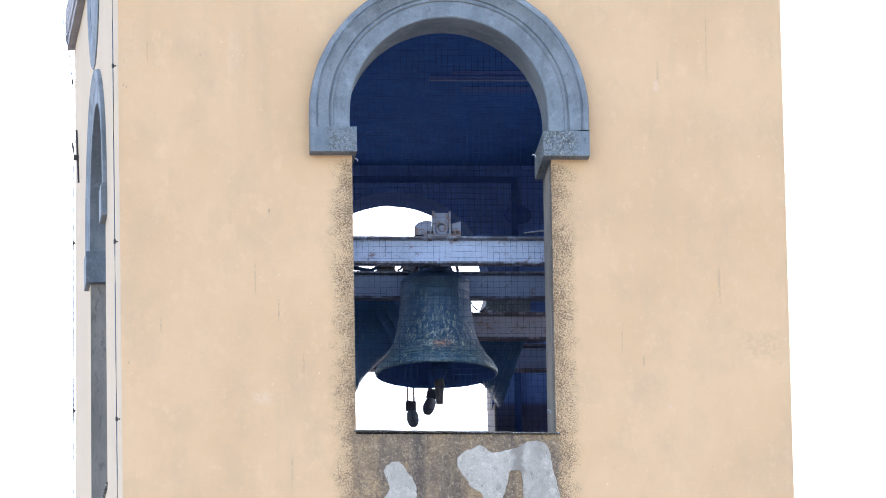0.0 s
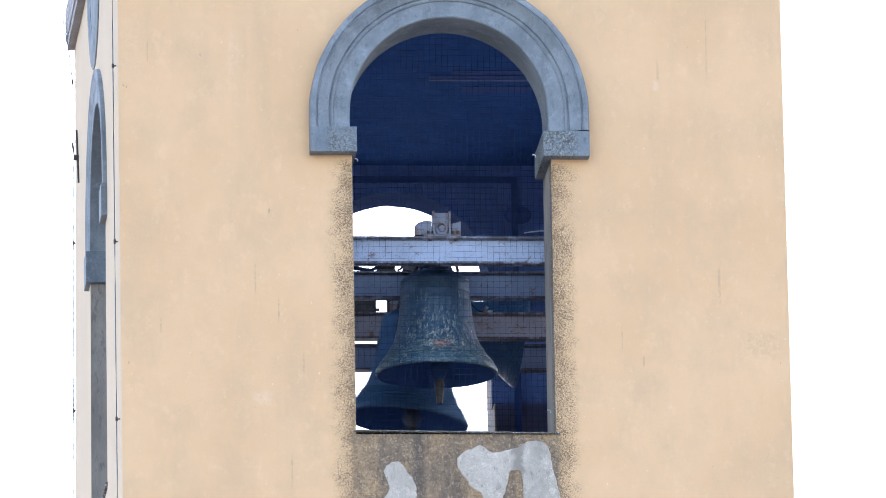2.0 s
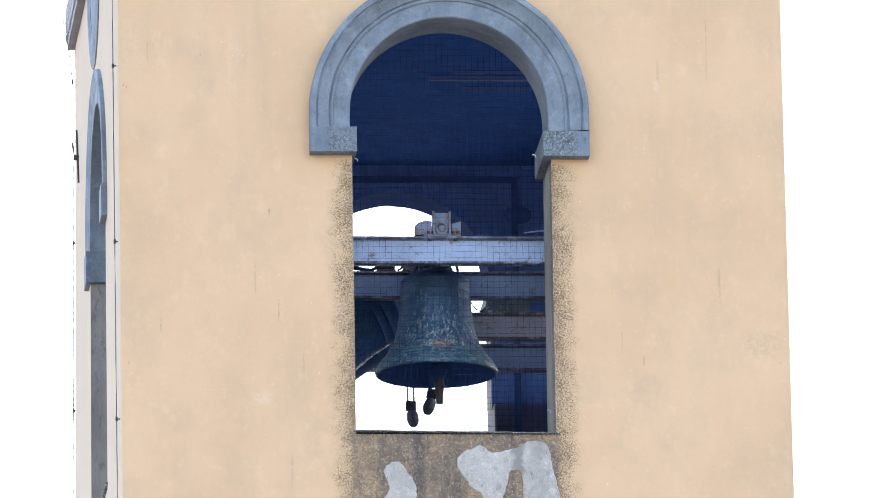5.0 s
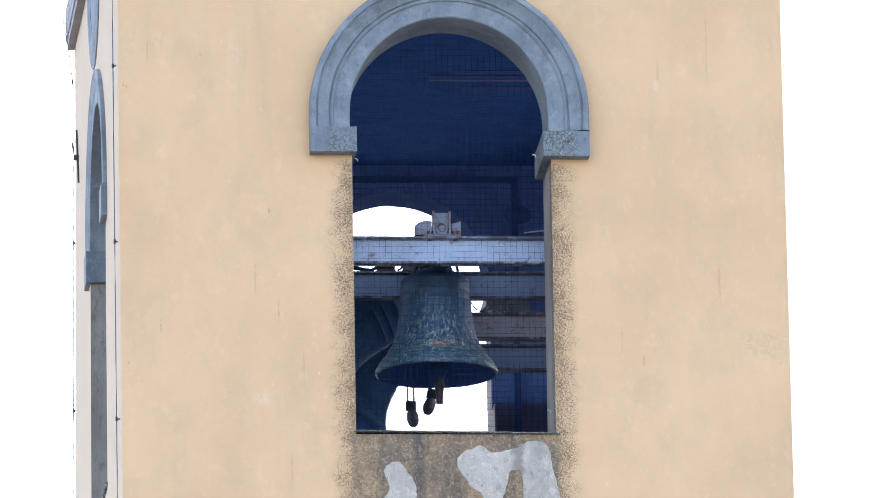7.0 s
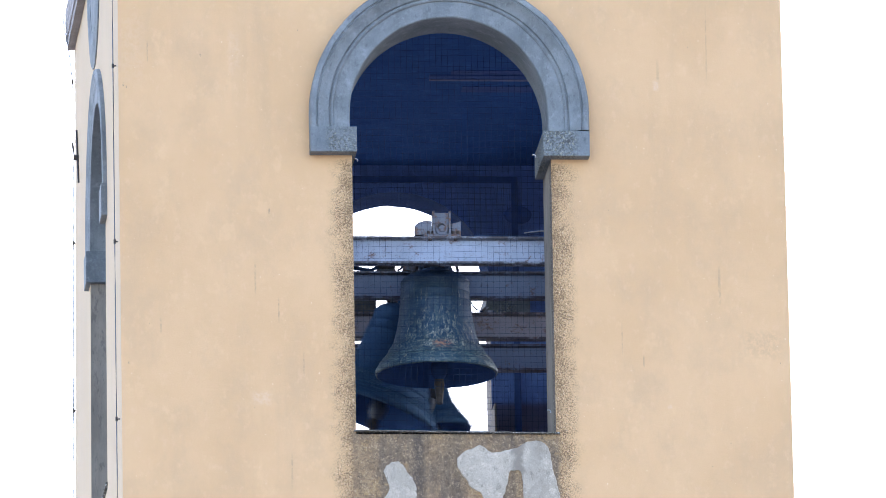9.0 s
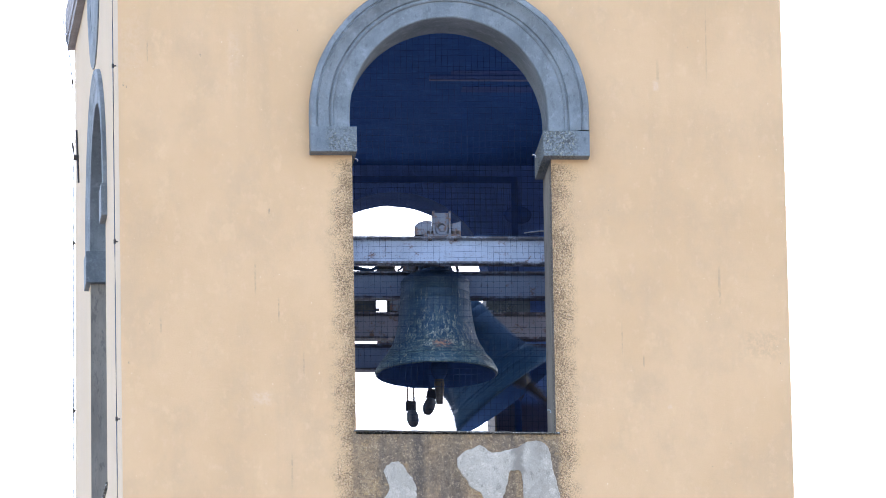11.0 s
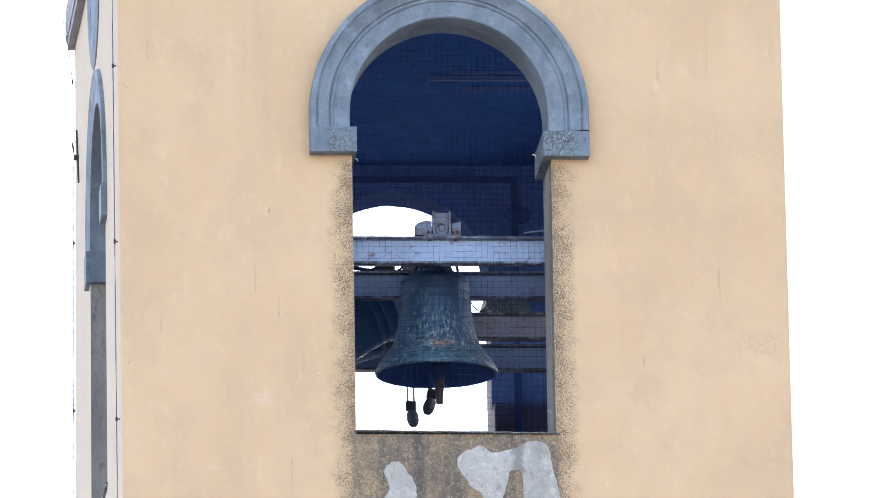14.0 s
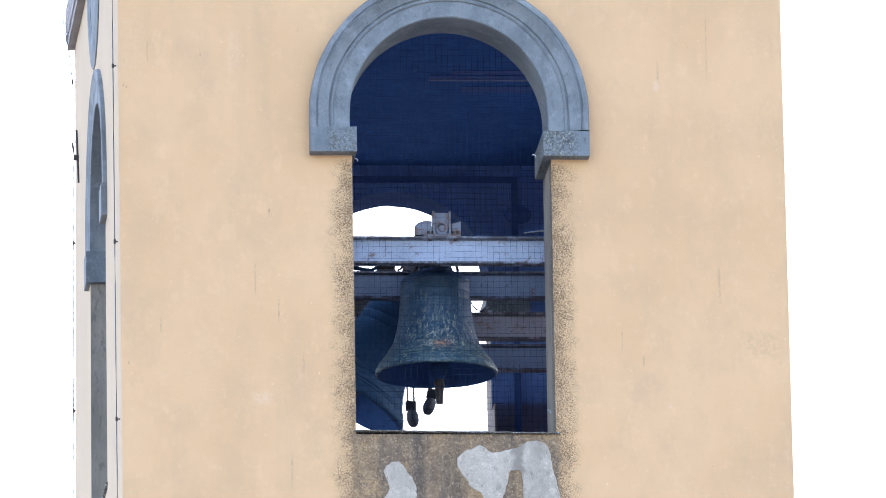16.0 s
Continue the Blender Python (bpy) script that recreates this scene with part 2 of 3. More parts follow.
def reveal(name):
    """Painted plaster of the reveals, grey-brown and gritty along the outer edge of the wall."""
    a = Mat(name, 0.85)
    base = a.mix(a.ramp(a.noise(6, 6, 0.7, (1, 1, 0.3)), 0.35, 0.65), (0.235, 0.195, 0.150), (0.33, 0.275, 0.21))
    base = a.mix(a.ramp(a.noise(22, 5, 0.75, (1, 1, 0.4), 3.0), 0.52, 0.66, 0, 0.6), base, (0.14, 0.115, 0.09))
    y = a.axis()[1]
    outer = a.ramp(a.math("ADD", y, a.math("MULTIPLY", a.noise(4, 4, 0.6), 0.22)), 0.20, 0.34, 1.0, 0.0)
    grit = a.mix(a.ramp(a.noise(95, 4, 0.85, None, 6.0), 0.48, 0.58), (0.10, 0.072, 0.048), (0.25, 0.19, 0.13))
    grit = a.mix(a.ramp(a.noise(120, 3, 0.85, None, 9.0), 0.60, 0.64, 0, 0.9), grit, (0.70, 0.64, 0.54))
    a.color(a.mix(outer, base, grit))
    a.bump(a.noise(70, 4, 0.75), 0.005, 0.7)
    return a.m


OCHRE_WORN = plaster("ochre_plaster_weathered", True)
OCHRE = plaster("ochre_plaster", False)
SIDE_LIT = plaster("side_lit_plaster", False, 0.66)
STONE = stone("grey_sandstone", (0.166, 0.177, 0.172), (0.245, 0.257, 0.247))
STONE_MOSS = stone("lichened_sandstone", (0.142, 0.156, 0.156), (0.205, 0.220, 0.215), 0.8)
CORNICE = stone("weathered_cornice_stone", (0.235, 0.205, 0.18), (0.30, 0.265, 0.235))
SILL = stone("mossy_sill_stone", (0.075, 0.066, 0.050), (0.13, 0.118, 0.09), 1.0, 0.9)
CEMENT = stone("bare_cement", (0.44, 0.365, 0.27), (0.56, 0.47, 0.355), 0.0, 1.0, 0.4, None, ((0.40, 0.07, 0.7), (0.52, 0.09, 0.3)))
JAMB = reveal("weathered_reveal")
# Blue haze over the shaded chamber is put into the wall colour.
INNER = stone("haze_blue_inner_plaster", (0.155, 0.245, 0.485), (0.18, 0.275, 0.53), 0.0, 0.3, 0.03, (0.150, 0.150, 0.215))
# Kept deeper than the walls to cancel bounced light; its blue is painted haze.
CEILING = stone("haze_blue_ceiling_plaster", (0.042, 0.112, 0.300), (0.050, 0.126, 0.335), 0.0, 0.3, 0.03)
# Far arch: the sandstone with shade and blue haze put into its colour.
SHADED_STONE = stone("shaded_sandstone", (0.020, 0.044, 0.115), (0.024, 0.050, 0.13), 0.0, 0.3, 0.02)
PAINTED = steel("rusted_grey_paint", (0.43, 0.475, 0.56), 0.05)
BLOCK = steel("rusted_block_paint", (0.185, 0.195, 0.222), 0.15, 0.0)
# Second beam: the near beam's paint with shade put into the colour.
PAINTED_SHADED = steel("rusted_grey_paint_shaded", (0.25, 0.28, 0.36), 0.05)
# The two beams behind it each have a duller tone.
PAINTED_BROWN = steel("rusted_brown_grey_paint", (0.30, 0.265, 0.28), 0.08)
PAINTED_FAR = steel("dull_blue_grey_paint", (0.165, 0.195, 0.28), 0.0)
IRON = plain("dark_iron", (0.045, 0.04, 0.038), (0.09, 0.07, 0.055), 25, 0.6, 0.5)
RUSTY = plain("rusty_iron", (0.05, 0.034, 0.025), (0.09, 0.06, 0.042), 30, 0.8)
BRONZE = bronze("weathered_bronze", True, 1.0)
# Bell insides: navy shade of the mouth is put into the metal's colour.
BRONZE_INSIDE = plain("shaded_bronze_inside", (0.046, 0.105, 0.245), (0.058, 0.125, 0.28), 12, 0.8, 0.1, 0.002, 0.15)
BRONZE_SHADED = bronze("weathered_bronze_shaded", False, 0.4)
# Near clapper: dimmed by colour to match the shade in the mouth.
SHADED_IRON = plain("shaded_iron", (0.030, 0.068, 0.156), (0.038, 0.080, 0.175), 25, 0.8, 0.1, 0.002, 0.1)
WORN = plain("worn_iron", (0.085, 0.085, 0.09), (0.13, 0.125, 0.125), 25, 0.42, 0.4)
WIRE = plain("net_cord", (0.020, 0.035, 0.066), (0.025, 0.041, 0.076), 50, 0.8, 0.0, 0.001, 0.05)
# Net bars: iron coloured with the same blue haze as the walls.
HAZE_IRON = plain("haze_blue_iron", (0.056, 0.100, 0.228), (0.066, 0.112, 0.25), 20, 0.9, 0.0, 0.002, 0.05)
# Disc on the far wall: an opening's darkness given as colour.
OPENING_TONE = plain("dark_opening_tone", (0.085, 0.145, 0.315), (0.098, 0.160, 0.34), 20, 0.9, 0.0, 0.002, 0.05)
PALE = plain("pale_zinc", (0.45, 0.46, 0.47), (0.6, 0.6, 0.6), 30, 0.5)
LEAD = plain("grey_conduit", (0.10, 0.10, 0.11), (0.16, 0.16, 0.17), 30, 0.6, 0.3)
# Battens: both timber tones carry the ceiling's painted blue haze.
WOOD = plain("haze_blue_timber", (0.066, 0.116, 0.285), (0.078, 0.128, 0.305), 12, 0.8, 0.0, 0.003, 0.05)
PALE_WOOD = plain("haze_pale_timber", (0.18, 0.21, 0.34), (0.22, 0.24, 0.37), 12, 0.8, 0.0, 0.003, 0.05)
PAVING = plain("grey_paving", (0.115, 0.117, 0.121), (0.155, 0.157, 0.161), 0.4, 0.9, 0.0, 0.01)
ROOF = plain("roof_tiles", (0.30, 0.14, 0.08), (0.40, 0.20, 0.12), 6, 0.85)


# ---- mesh helpers ----
def finish(bm, smooth=None):
    bmesh.ops.recalc_face_normals(bm, faces=bm.faces)
    if smooth is not None:
        for f in bm.faces:
            f.smooth = True
        for e in bm.edges:
            if len(e.link_faces) == 2 and e.calc_face_angle(0) > radians(smooth):
                e.smooth = False
    return bm


def part(name, bm, material, parent=None, label=""):
    me = bpy.data.meshes.new(name)
    bm.to_mesh(me)
    bm.free()
    me.materials.append(material)
    ob = new(name, me)
    if parent:
        ob.parent = parent
    return tagged(ob, label)


def box(lo, hi, bevel=0.0, bm=None):
    bm = bm or bmesh.new()
    v = bmesh.ops.create_cube(bm, size=1)["verts"]
    for p in v:
        p.co = Vector([(l + h) / 2 + c * (h - l) for l, h, c in zip(lo, hi, p.co)])
    if bevel:
        es = {e for p in v for e in p.link_edges}
        bmesh.ops.bevel(bm, geom=list(es), offset=bevel, segments=2, affect="EDGES", profile=0.7)
    return bm


def rod(a, b, r, bm=None, sides=10, r2=None):
    bm = bm or bmesh.new()
    a, b = Vector(a), Vector(b)
    m = Matrix.Translation((a + b) / 2) @ (b - a).to_track_quat("Z", "Y").to_matrix().to_4x4()
    bmesh.ops.create_cone(bm, cap_ends=True, segments=sides, radius1=r, radius2=r if r2 is None else r2, depth=(b - a).length, matrix=m)
    return bm


def tube(points, r, bm=None, sides=6):
    """A round cord through points."""
    bm = bm or bmesh.new()
    points = [Vector(p) for p in points]
    rings = []
    for i, p in enumerate(points):
        d = (points[min(i + 1, len(points) - 1)] - points[max(i - 1, 0)]).to_track_quat("Z", "Y").to_matrix()
        rings.append([bm.verts.new(p + d @ Vector((r * math.cos(k * math.tau / sides), r * math.sin(k * math.tau / sides), 0))) for k in range(sides)])
    for s, t in zip(rings, rings[1:]):
        for k in range(sides):
            bm.faces.new((s[k], s[(k + 1) % sides], t[(k + 1) % sides], t[k]))
    bm.faces.new(rings[0][::-1])
    bm.faces.new(rings[-1])
    return bm


def lathe(profile, segments=64, bm=None, centre=(0, 0, 0), wobble=0.0):
    """Turns (radius, height) pairs round the z axis."""
    bm = bm or bmesh.new()
    c = Vector(centre)
    rings = []
    for r, h in profile:
        if r < 1e-5:
            rings.append([bm.verts.new(c + Vector((0, 0, h)))] * segments)
            continue
        ring = []
        for k in range(segments):
            a = k * math.tau / segments
            q = r + wobble * (noise.noise(Vector((math.cos(a) * 2, math.sin(a) * 2, h * 9))))
            ring.append(bm.verts.new(c + Vector((q * math.cos(a), q * math.sin(a), h))))
        rings.append(ring)
    for s, t in zip(rings, rings[1:]):
        for k in range(segments):
            f = []
            for v in (s[k], s[(k + 1) % segments], t[(k + 1) % segments], t[k]):
                if v not in f:
                    f.append(v)
            if len(f) > 2:
                bm.faces.new(f)
    return bm


def prism(outline, y0, y1, bm=None):
    """A flat outline of (x, z) pairs given depth from y0 to y1."""
    bm = bm or bmesh.new()
    a = [bm.verts.new((x, y0, z)) for x, z in outline]
    b = [bm.verts.new((x, y1, z)) for x, z in outline]
    bm.faces.new(a)
    bm.faces.new(b[::-1])
    for i in range(len(a)):
        j = (i + 1) % len(a)
        bm.faces.new((a[i], b[i], b[j], a[j]))
    return bm


def turned(bm, m):
    bm.transform(m)
    return bm


def arch_outline(half, zc, r, z0, steps=48):
    pts = [(-half, z0), (-half, zc)] if half > r + 1e-4 else [(-r, z0)]
    pts += [(r * math.cos(a), zc + r * math.sin(a)) for a in (math.pi * (1 - k / steps) for k in range(steps + 1))]
    return pts + ([(half, zc), (half, z0)] if half > r + 1e-4 else [(r, z0)])


def wall_with_arch(x0, x1, z0, z1, thick, hole):
    """A wall in the plane y = 0 to thick with an opening right through it."""
    bm = bmesh.new()
    outer = [(x0, z0), (x1, z0), (x1, z1), (x0, z1)]
    loops = []
    for y in (0, thick):
        edges, both = [], []
        for pts in (outer, hole):
            vs = [bm.verts.new((x, y, z)) for x, z in pts]
            edges += [bm.edges.new((vs[i], vs[(i + 1) % len(vs)])) for i in range(len(vs))]
            both.append(vs)
        bmesh.ops.triangle_fill(bm, edges=edges, use_beauty=True, normal=(0, -1, 0))
        loops.append(both)
    for a, b in zip(*loops):
        for i in range(len(a)):
            j = (i + 1) % len(a)
            bm.faces.new((a[i], a[j], b[j], b[i]))
    return finish(bm)


# ---- ground and tower ----
def lean(x, y, z):
    """The side walls widen slightly towards the foot of the tower."""
    if x < 0:
        return x + 0.008 * (1 - y / L) - 0.0085 * (y / L) * (3.7 - z)
    return x + 0.0055 * (3.0 - z)


def lean_wall(ob):
    for v in ob.data.vertices:
        if abs(v.co.x) > HW - 0.001:
            v.co.x = lean(*v.co)


def ground():
    bm = bmesh.new()
    bmesh.ops.create_grid(bm, x_segments=40, y_segments=40, size=3000, matrix=Matrix.Translation((0, 0, GROUND)))
    tagged(part("ground", bm, PAVING), "pale stone paving round the foot of the tower", "ground", kind="structure")


def two_sided(ob, inner, test):
    ob.data.materials.append(inner)
    ob.data.materials.append(SIDE_LIT)
    ob.data.materials.append(JAMB)
    for f in ob.data.polygons:
        if test(f.center, f.normal):
            f.material_index = 1
        elif f.center.z < 1.94 and (abs(abs(f.center.x) - HO) < 0.01 and abs(f.normal.x) > 0.9 or abs(abs(f.center.y - YS) - HS) < 0.01 and abs(f.normal.y) > 0.9):
            f.material_index = 3
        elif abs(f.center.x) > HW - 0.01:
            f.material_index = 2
    lean_wall(ob)


def archivolt(parent, m, proud=1.0, material=None, grow=0.0, name="arch_surround", depth=0.38):
    """Moulded stone arch: a section swept round the half circle and down to the imposts."""
    section = [(0.655, 0.38), (0.655, -0.035), (0.663, -0.043), (0.762, -0.043), (0.766, -0.053), (0.775, -0.058), (0.784, -0.053), (0.787, -0.044), (0.793, -0.044), (0.797, -0.056), (0.815, -0.062),
               (0.840, -0.076), (0.860, -0.096), (0.867, -0.101), (0.873, -0.091), (0.879, -0.091), (0.884, -0.103), (0.906, -0.103), (0.917, -0.095), (0.924, -0.078), (0.924, 0.01), (0.80, 0.01), (0.80, 0.38)]
    section = [(0.655 + grow + (r - 0.655) * (0.86 if grow else 1.0), y * proud if y < 0 else (depth if y > 0.3 else y)) for r, y in section]
    bm = bmesh.new()
    stations = [(-1, None)] + [(0, math.pi * (1 - k / 56)) for k in range(57)] + [(1, None)]
    rings = []
    for side, a in stations:
        ring = []
        for r, y in section:
            if side:
                ring.append(bm.verts.new((side * r, y, 2.03)))
            else:
                q = r + (0.004 * noise.noise(Vector((a * 7, r * 14, 1))) if y < 0 else 0)
                ring.append(bm.verts.new((q * math.cos(a), y, ZC + q * math.sin(a))))
        rings.append(ring)
    n = len(section)
    for s, t in zip(rings, rings[1:]):
        for k in range(n):
            bm.faces.new((s[k], s[(k + 1) % n], t[(k + 1) % n], t[k]))
    bm.faces.new(rings[0])
    bm.faces.new(rings[-1][::-1])
    return part(name, turned(finish(bm, 25), m), material or STONE, parent, "blue-grey sandstone arch with worn mouldings")


def impost(parent, m, side, drop=0.0, proud=1.0, grow=0.0, tall=0.17):
    lo, hi = sorted((side * (0.615 + grow), side * (0.922 + grow - (0.03 if grow else 0.0))))
    bm = box((lo, -0.106 * proud, 1.876 - drop), (hi, 0.56, 1.876 + tall - drop), 0.006)
    return part("impost", turned(finish(bm), m), STONE_MOSS, parent, "lichen-spotted sandstone impost block")


def sill(parent, m):
    bm = bmesh.new()
    steps = 150
    xs = [-0.672 + 1.352 * k / steps for k in range(steps + 1)]
    rings = []
    for i, x in enumerate(xs):
        j = [0.005 * noise.noise(Vector((x * 14, k, 3))) + 0.005 * noise.noise(Vector((x * 60, k, 9))) for k in range(6)]
        rings.append([bm.verts.new(p) for p in ((x, 0.60, -0.03), (x, 0.60, 0.010), (x, -0.010 + j[0], 0.011 + j[1]), (x, -0.020 + j[2], 0.006 + j[3] * 0.5), (x, -0.019 + j[4], -0.007 + j[5]), (x, 0.01, -0.012))])
    for s, t in zip(rings, rings[1:]):
        for k in range(6):
            bm.faces.new((s[k], s[(k + 1) % 6], t[(k + 1) % 6], t[k]))
    bm.faces.new(rings[0])
    bm.faces.new(rings[-1][::-1])
    return part("sill", turned(finish(bm, 40), m), SILL, parent, "thin ragged stone sill dark with moss")


def cement_patch(parent, outline, seed):
    """A bare patch, slightly proud of the wall, with a ragged thin rim."""
    pts = []
    for i, (x, z) in enumerate(outline):
        x2, z2 = outline[(i + 1) % len(outline)]
        for k in range(8):
            f = k / 8
            a = Vector((x + (x2 - x) * f, 0, z + (z2 - z) * f))
            a += 0.008 * noise.noise_vector(a * 18 + Vector((seed, 0, 0))) + 0.006 * noise.noise_vector(a * 45 + Vector((seed, 5, 0)))
            pts.append((a.x, a.z))
    bm = bmesh.new()
    c = Vector((sum(p[0] for p in pts) / len(pts), 0, sum(p[1] for p in pts) / len(pts)))
    lo = [bm.verts.new((x, 0.004, z)) for x, z in pts]
    hi = [bm.verts.new((c.x + (x - c.x) * 0.97, -0.007, c.z + (z - c.z) * 0.97)) for x, z in pts]
    for i in range(len(pts)):
        j = (i + 1) % len(pts)
        bm.faces.new((lo[i], lo[j], hi[j], hi[i]))
    edges = [bm.edges.get((hi[i], hi[(i + 1) % len(hi)])) for i in range(len(hi))]
    bmesh.ops.triangle_fill(bm, edges=edges, use_beauty=True, normal=(0, -1, 0))
    return part("cement_patch", finish(bm), CEMENT, parent, "pale grey bare cement patch")


HOLE = [(-HO, -0.006), (-HO, 1.95)] + arch_outline(0.75, ZC, 0.75, 1.95) + [(HO, 1.95), (HO, -0.006)]


def tower():
    off = Matrix.Translation((-0.016, 0, 0))
    front = part("wall_south", wall_with_arch(-HW, HW, GROUND, TOP, TH, HOLE), OCHRE_WORN)
    # Arch reveals get the inner tone too, which paints them dim.
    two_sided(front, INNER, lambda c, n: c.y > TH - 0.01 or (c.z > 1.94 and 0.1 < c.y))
    tagged(front, "ochre plastered tower wall with an arched bell opening", "wall", kind="structure")
    archivolt(front, off)
    impost(front, off, -1)
    impost(front, off, 1, 0.024)
    sill(front, Matrix(((1, 0, 0, 0), (0, 1, 0, 0), (-0.012, 0, 0.55, 0.009), (0, 0, 0, 1))))
    cement_patch(front, [(-0.483, -0.257), (-0.464, -0.212), (-0.427, -0.19), (-0.383, -0.184), (-0.347, -0.219), (-0.325, -0.265), (-0.286, -0.313), (-0.266, -0.357), (-0.27, -0.434), (-0.283, -0.50), (-0.456, -0.50), (-0.48, -0.442), (-0.442, -0.376), (-0.45, -0.339)], 1)
    cement_patch(front, [(0.001, -0.155), (0.045, -0.123), (0.101, -0.098), (0.145, -0.069), (0.188, -0.098), (0.23, -0.133), (0.293, -0.113), (0.398, -0.095), (0.455, -0.057), (0.529, -0.044), (0.591, -0.065), (0.615, -0.116), (0.632, -0.186), (0.643, -0.274), (0.672, -0.375),
                         (0.701, -0.50), (0.441, -0.50), (0.432, -0.274), (0.414, -0.252), (0.352, -0.249), (0.337, -0.287), (0.326, -0.35), (0.297, -0.439), (0.237, -0.489), (0.169, -0.439), (0.152, -0.401), (0.102, -0.376), (0.06, -0.313), (0.018, -0.262), (0.004, -0.212)], 2)

    m = Matrix.Translation((0, L, 0)) @ pose(0, 0, 0, 0, 0, 180)
    rear = part("wall_north", turned(wall_with_arch(-HW, HW, GROUND, TOP, TR, HOLE), m), OCHRE)
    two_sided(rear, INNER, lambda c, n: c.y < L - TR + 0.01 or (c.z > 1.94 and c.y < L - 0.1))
    tagged(rear, "far tower wall with an arched bell opening to the sky", "wall", kind="structure")
    ring = archivolt(rear, m, 1.0, SHADED_STONE, 0.0, "arch_surround", TR + 0.004)
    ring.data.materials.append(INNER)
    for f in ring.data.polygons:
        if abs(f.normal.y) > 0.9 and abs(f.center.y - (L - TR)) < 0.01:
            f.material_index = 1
    for x0, x1 in ((0.657, 0.672), (-0.672, -0.657)):
        part("jamb_lining", finish(box((x0, L - TH, -0.9), (x1, L - TR, 1.25), 0.004)), JAMB, rear, "pale plastered lining of the far opening")
    impost(rear, m, -1)
    impost(rear, m, 1)
    sill(rear, m)

    grow = HS - HO
    for name, turn, x in (("wall_west", -90, -HW), ("wall_east", 90, HW)):
        m = Matrix.Translation((x, L / 2, 0)) @ pose(0, 0, 0, 0, 0, turn)
        cx = (L / 2 - YS) * (1 if turn < 0 else -1)
        half = L / 2 - TH
        hole = [(-HS, -0.03), (-HS, 1.88)] + arch_outline(HS + 0.09, ZS, HS + 0.09, 1.88) + [(HS, 1.88), (HS, -0.03)]
        deep = TH - TR
        w = part(name, turned(wall_with_arch(-half - (deep if turn < 0 else 0), half + (deep if turn > 0 else 0), GROUND, TOP, TH, [(a + cx, b) for a, b in hole]), m), SIDE_LIT)
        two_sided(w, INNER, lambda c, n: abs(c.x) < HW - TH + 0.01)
        tagged(w, "greyer plastered side wall of the tower, arched opening", "wall", kind="structure")
        m = m @ Matrix.Translation((cx, 0, 0))
        up = m @ Matrix.Translation((0, 0, ZS - ZC))
        archivolt(w, up, 0.30, None, grow)
        impost(w, up, -1, -0.132, 0.38, grow, 0.22)
        impost(w, up, 1, -0.132, 0.38, grow, 0.22)
        sill(w, m @ Matrix.Diagonal((HS / HO, 1, 1, 1)))
        if name == "wall_west":
            ring = lathe([(0.70, 0.02), (0.70, -0.006), (0.69, -0.010), (0.62, -0.010), (0.60, -0.018), (0.52, -0.018), (0.50, -0.008), (0.45, -0.008), (0.45, 0.02)], 64)
            ring = turned(ring, m @ Matrix.Translation((YS - 2.65, 0, 3.85)) @ pose(0, 0, 0, -90, 0, 0))
            part("round_window_frame", finish(ring, 25), STONE, w, "round moulded sandstone window frame")
            disc = turned(lathe([(0.45, 0.0), (0.0, 0.004)], 48), m @ Matrix.Translation((YS - 2.65, -0.004, 3.85)) @ pose(0, 0, 0, 90, 0, 0))
            part("blind_panel", finish(disc), STONE, w)
    # string course round the tower, above the openings
    bm = bmesh.new()
    prof = [(-0.02, 3.925), (0.050, 3.928), (0.050, 3.985), (0.058, 3.99), (0.056, 4.05), (0.062, 4.10), (0.062, 4.2), (-0.02, 4.24)]
    rings = []
    for sx, sy in ((-1, 0), (1, 0), (1, 1), (-1, 1)):
        rings.append([bm.verts.new((sx * (HW + o), (L + o) if sy else -o, z)) for o, z in prof])
    for i in range(4):
        s, t = rings[i], rings[(i + 1) % 4]
        for k in range(len(prof)):
            j = (k + 1) % len(prof)
            bm.faces.new((s[k], t[k], t[j], s[j]))
    tagged(part("trim", finish(bm), CORNICE), "grey stone string course round the tower", "trim", kind="structure")
    tagged(part("ceiling", box((-HW + TH, TH, CEIL), (HW - TH, L - TR, CEIL + 0.25)), CEILING), "shaded plastered ceiling of the bell chamber", "ceiling", kind="structure")
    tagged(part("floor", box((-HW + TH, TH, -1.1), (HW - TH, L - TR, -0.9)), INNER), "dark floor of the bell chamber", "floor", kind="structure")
    bm = bmesh.new()
    base = [bm.verts.new(p) for p in ((-HW - 0.3, -0.3, TOP), (HW + 0.3, -0.3, TOP), (HW + 0.3, L + 0.3, TOP), (-HW - 0.3, L + 0.3, TOP))]
    tip = bm.verts.new((0, L / 2, TOP + 1.6))
    bm.faces.new(base[::-1])
    for i in range(4):
        bm.faces.new((base[i], base[(i + 1) % 4], tip))
    tagged(part("roof", finish(bm), ROOF), "low tiled roof of the tower", "roof", kind="structure")


# ---- bell frame ----
BEAM_Z0, BEAM_Z1 = 1.315, 1.498
BEAMS = (0.70, 1.70, 2.90, 3.85)
AXLE = 1.566


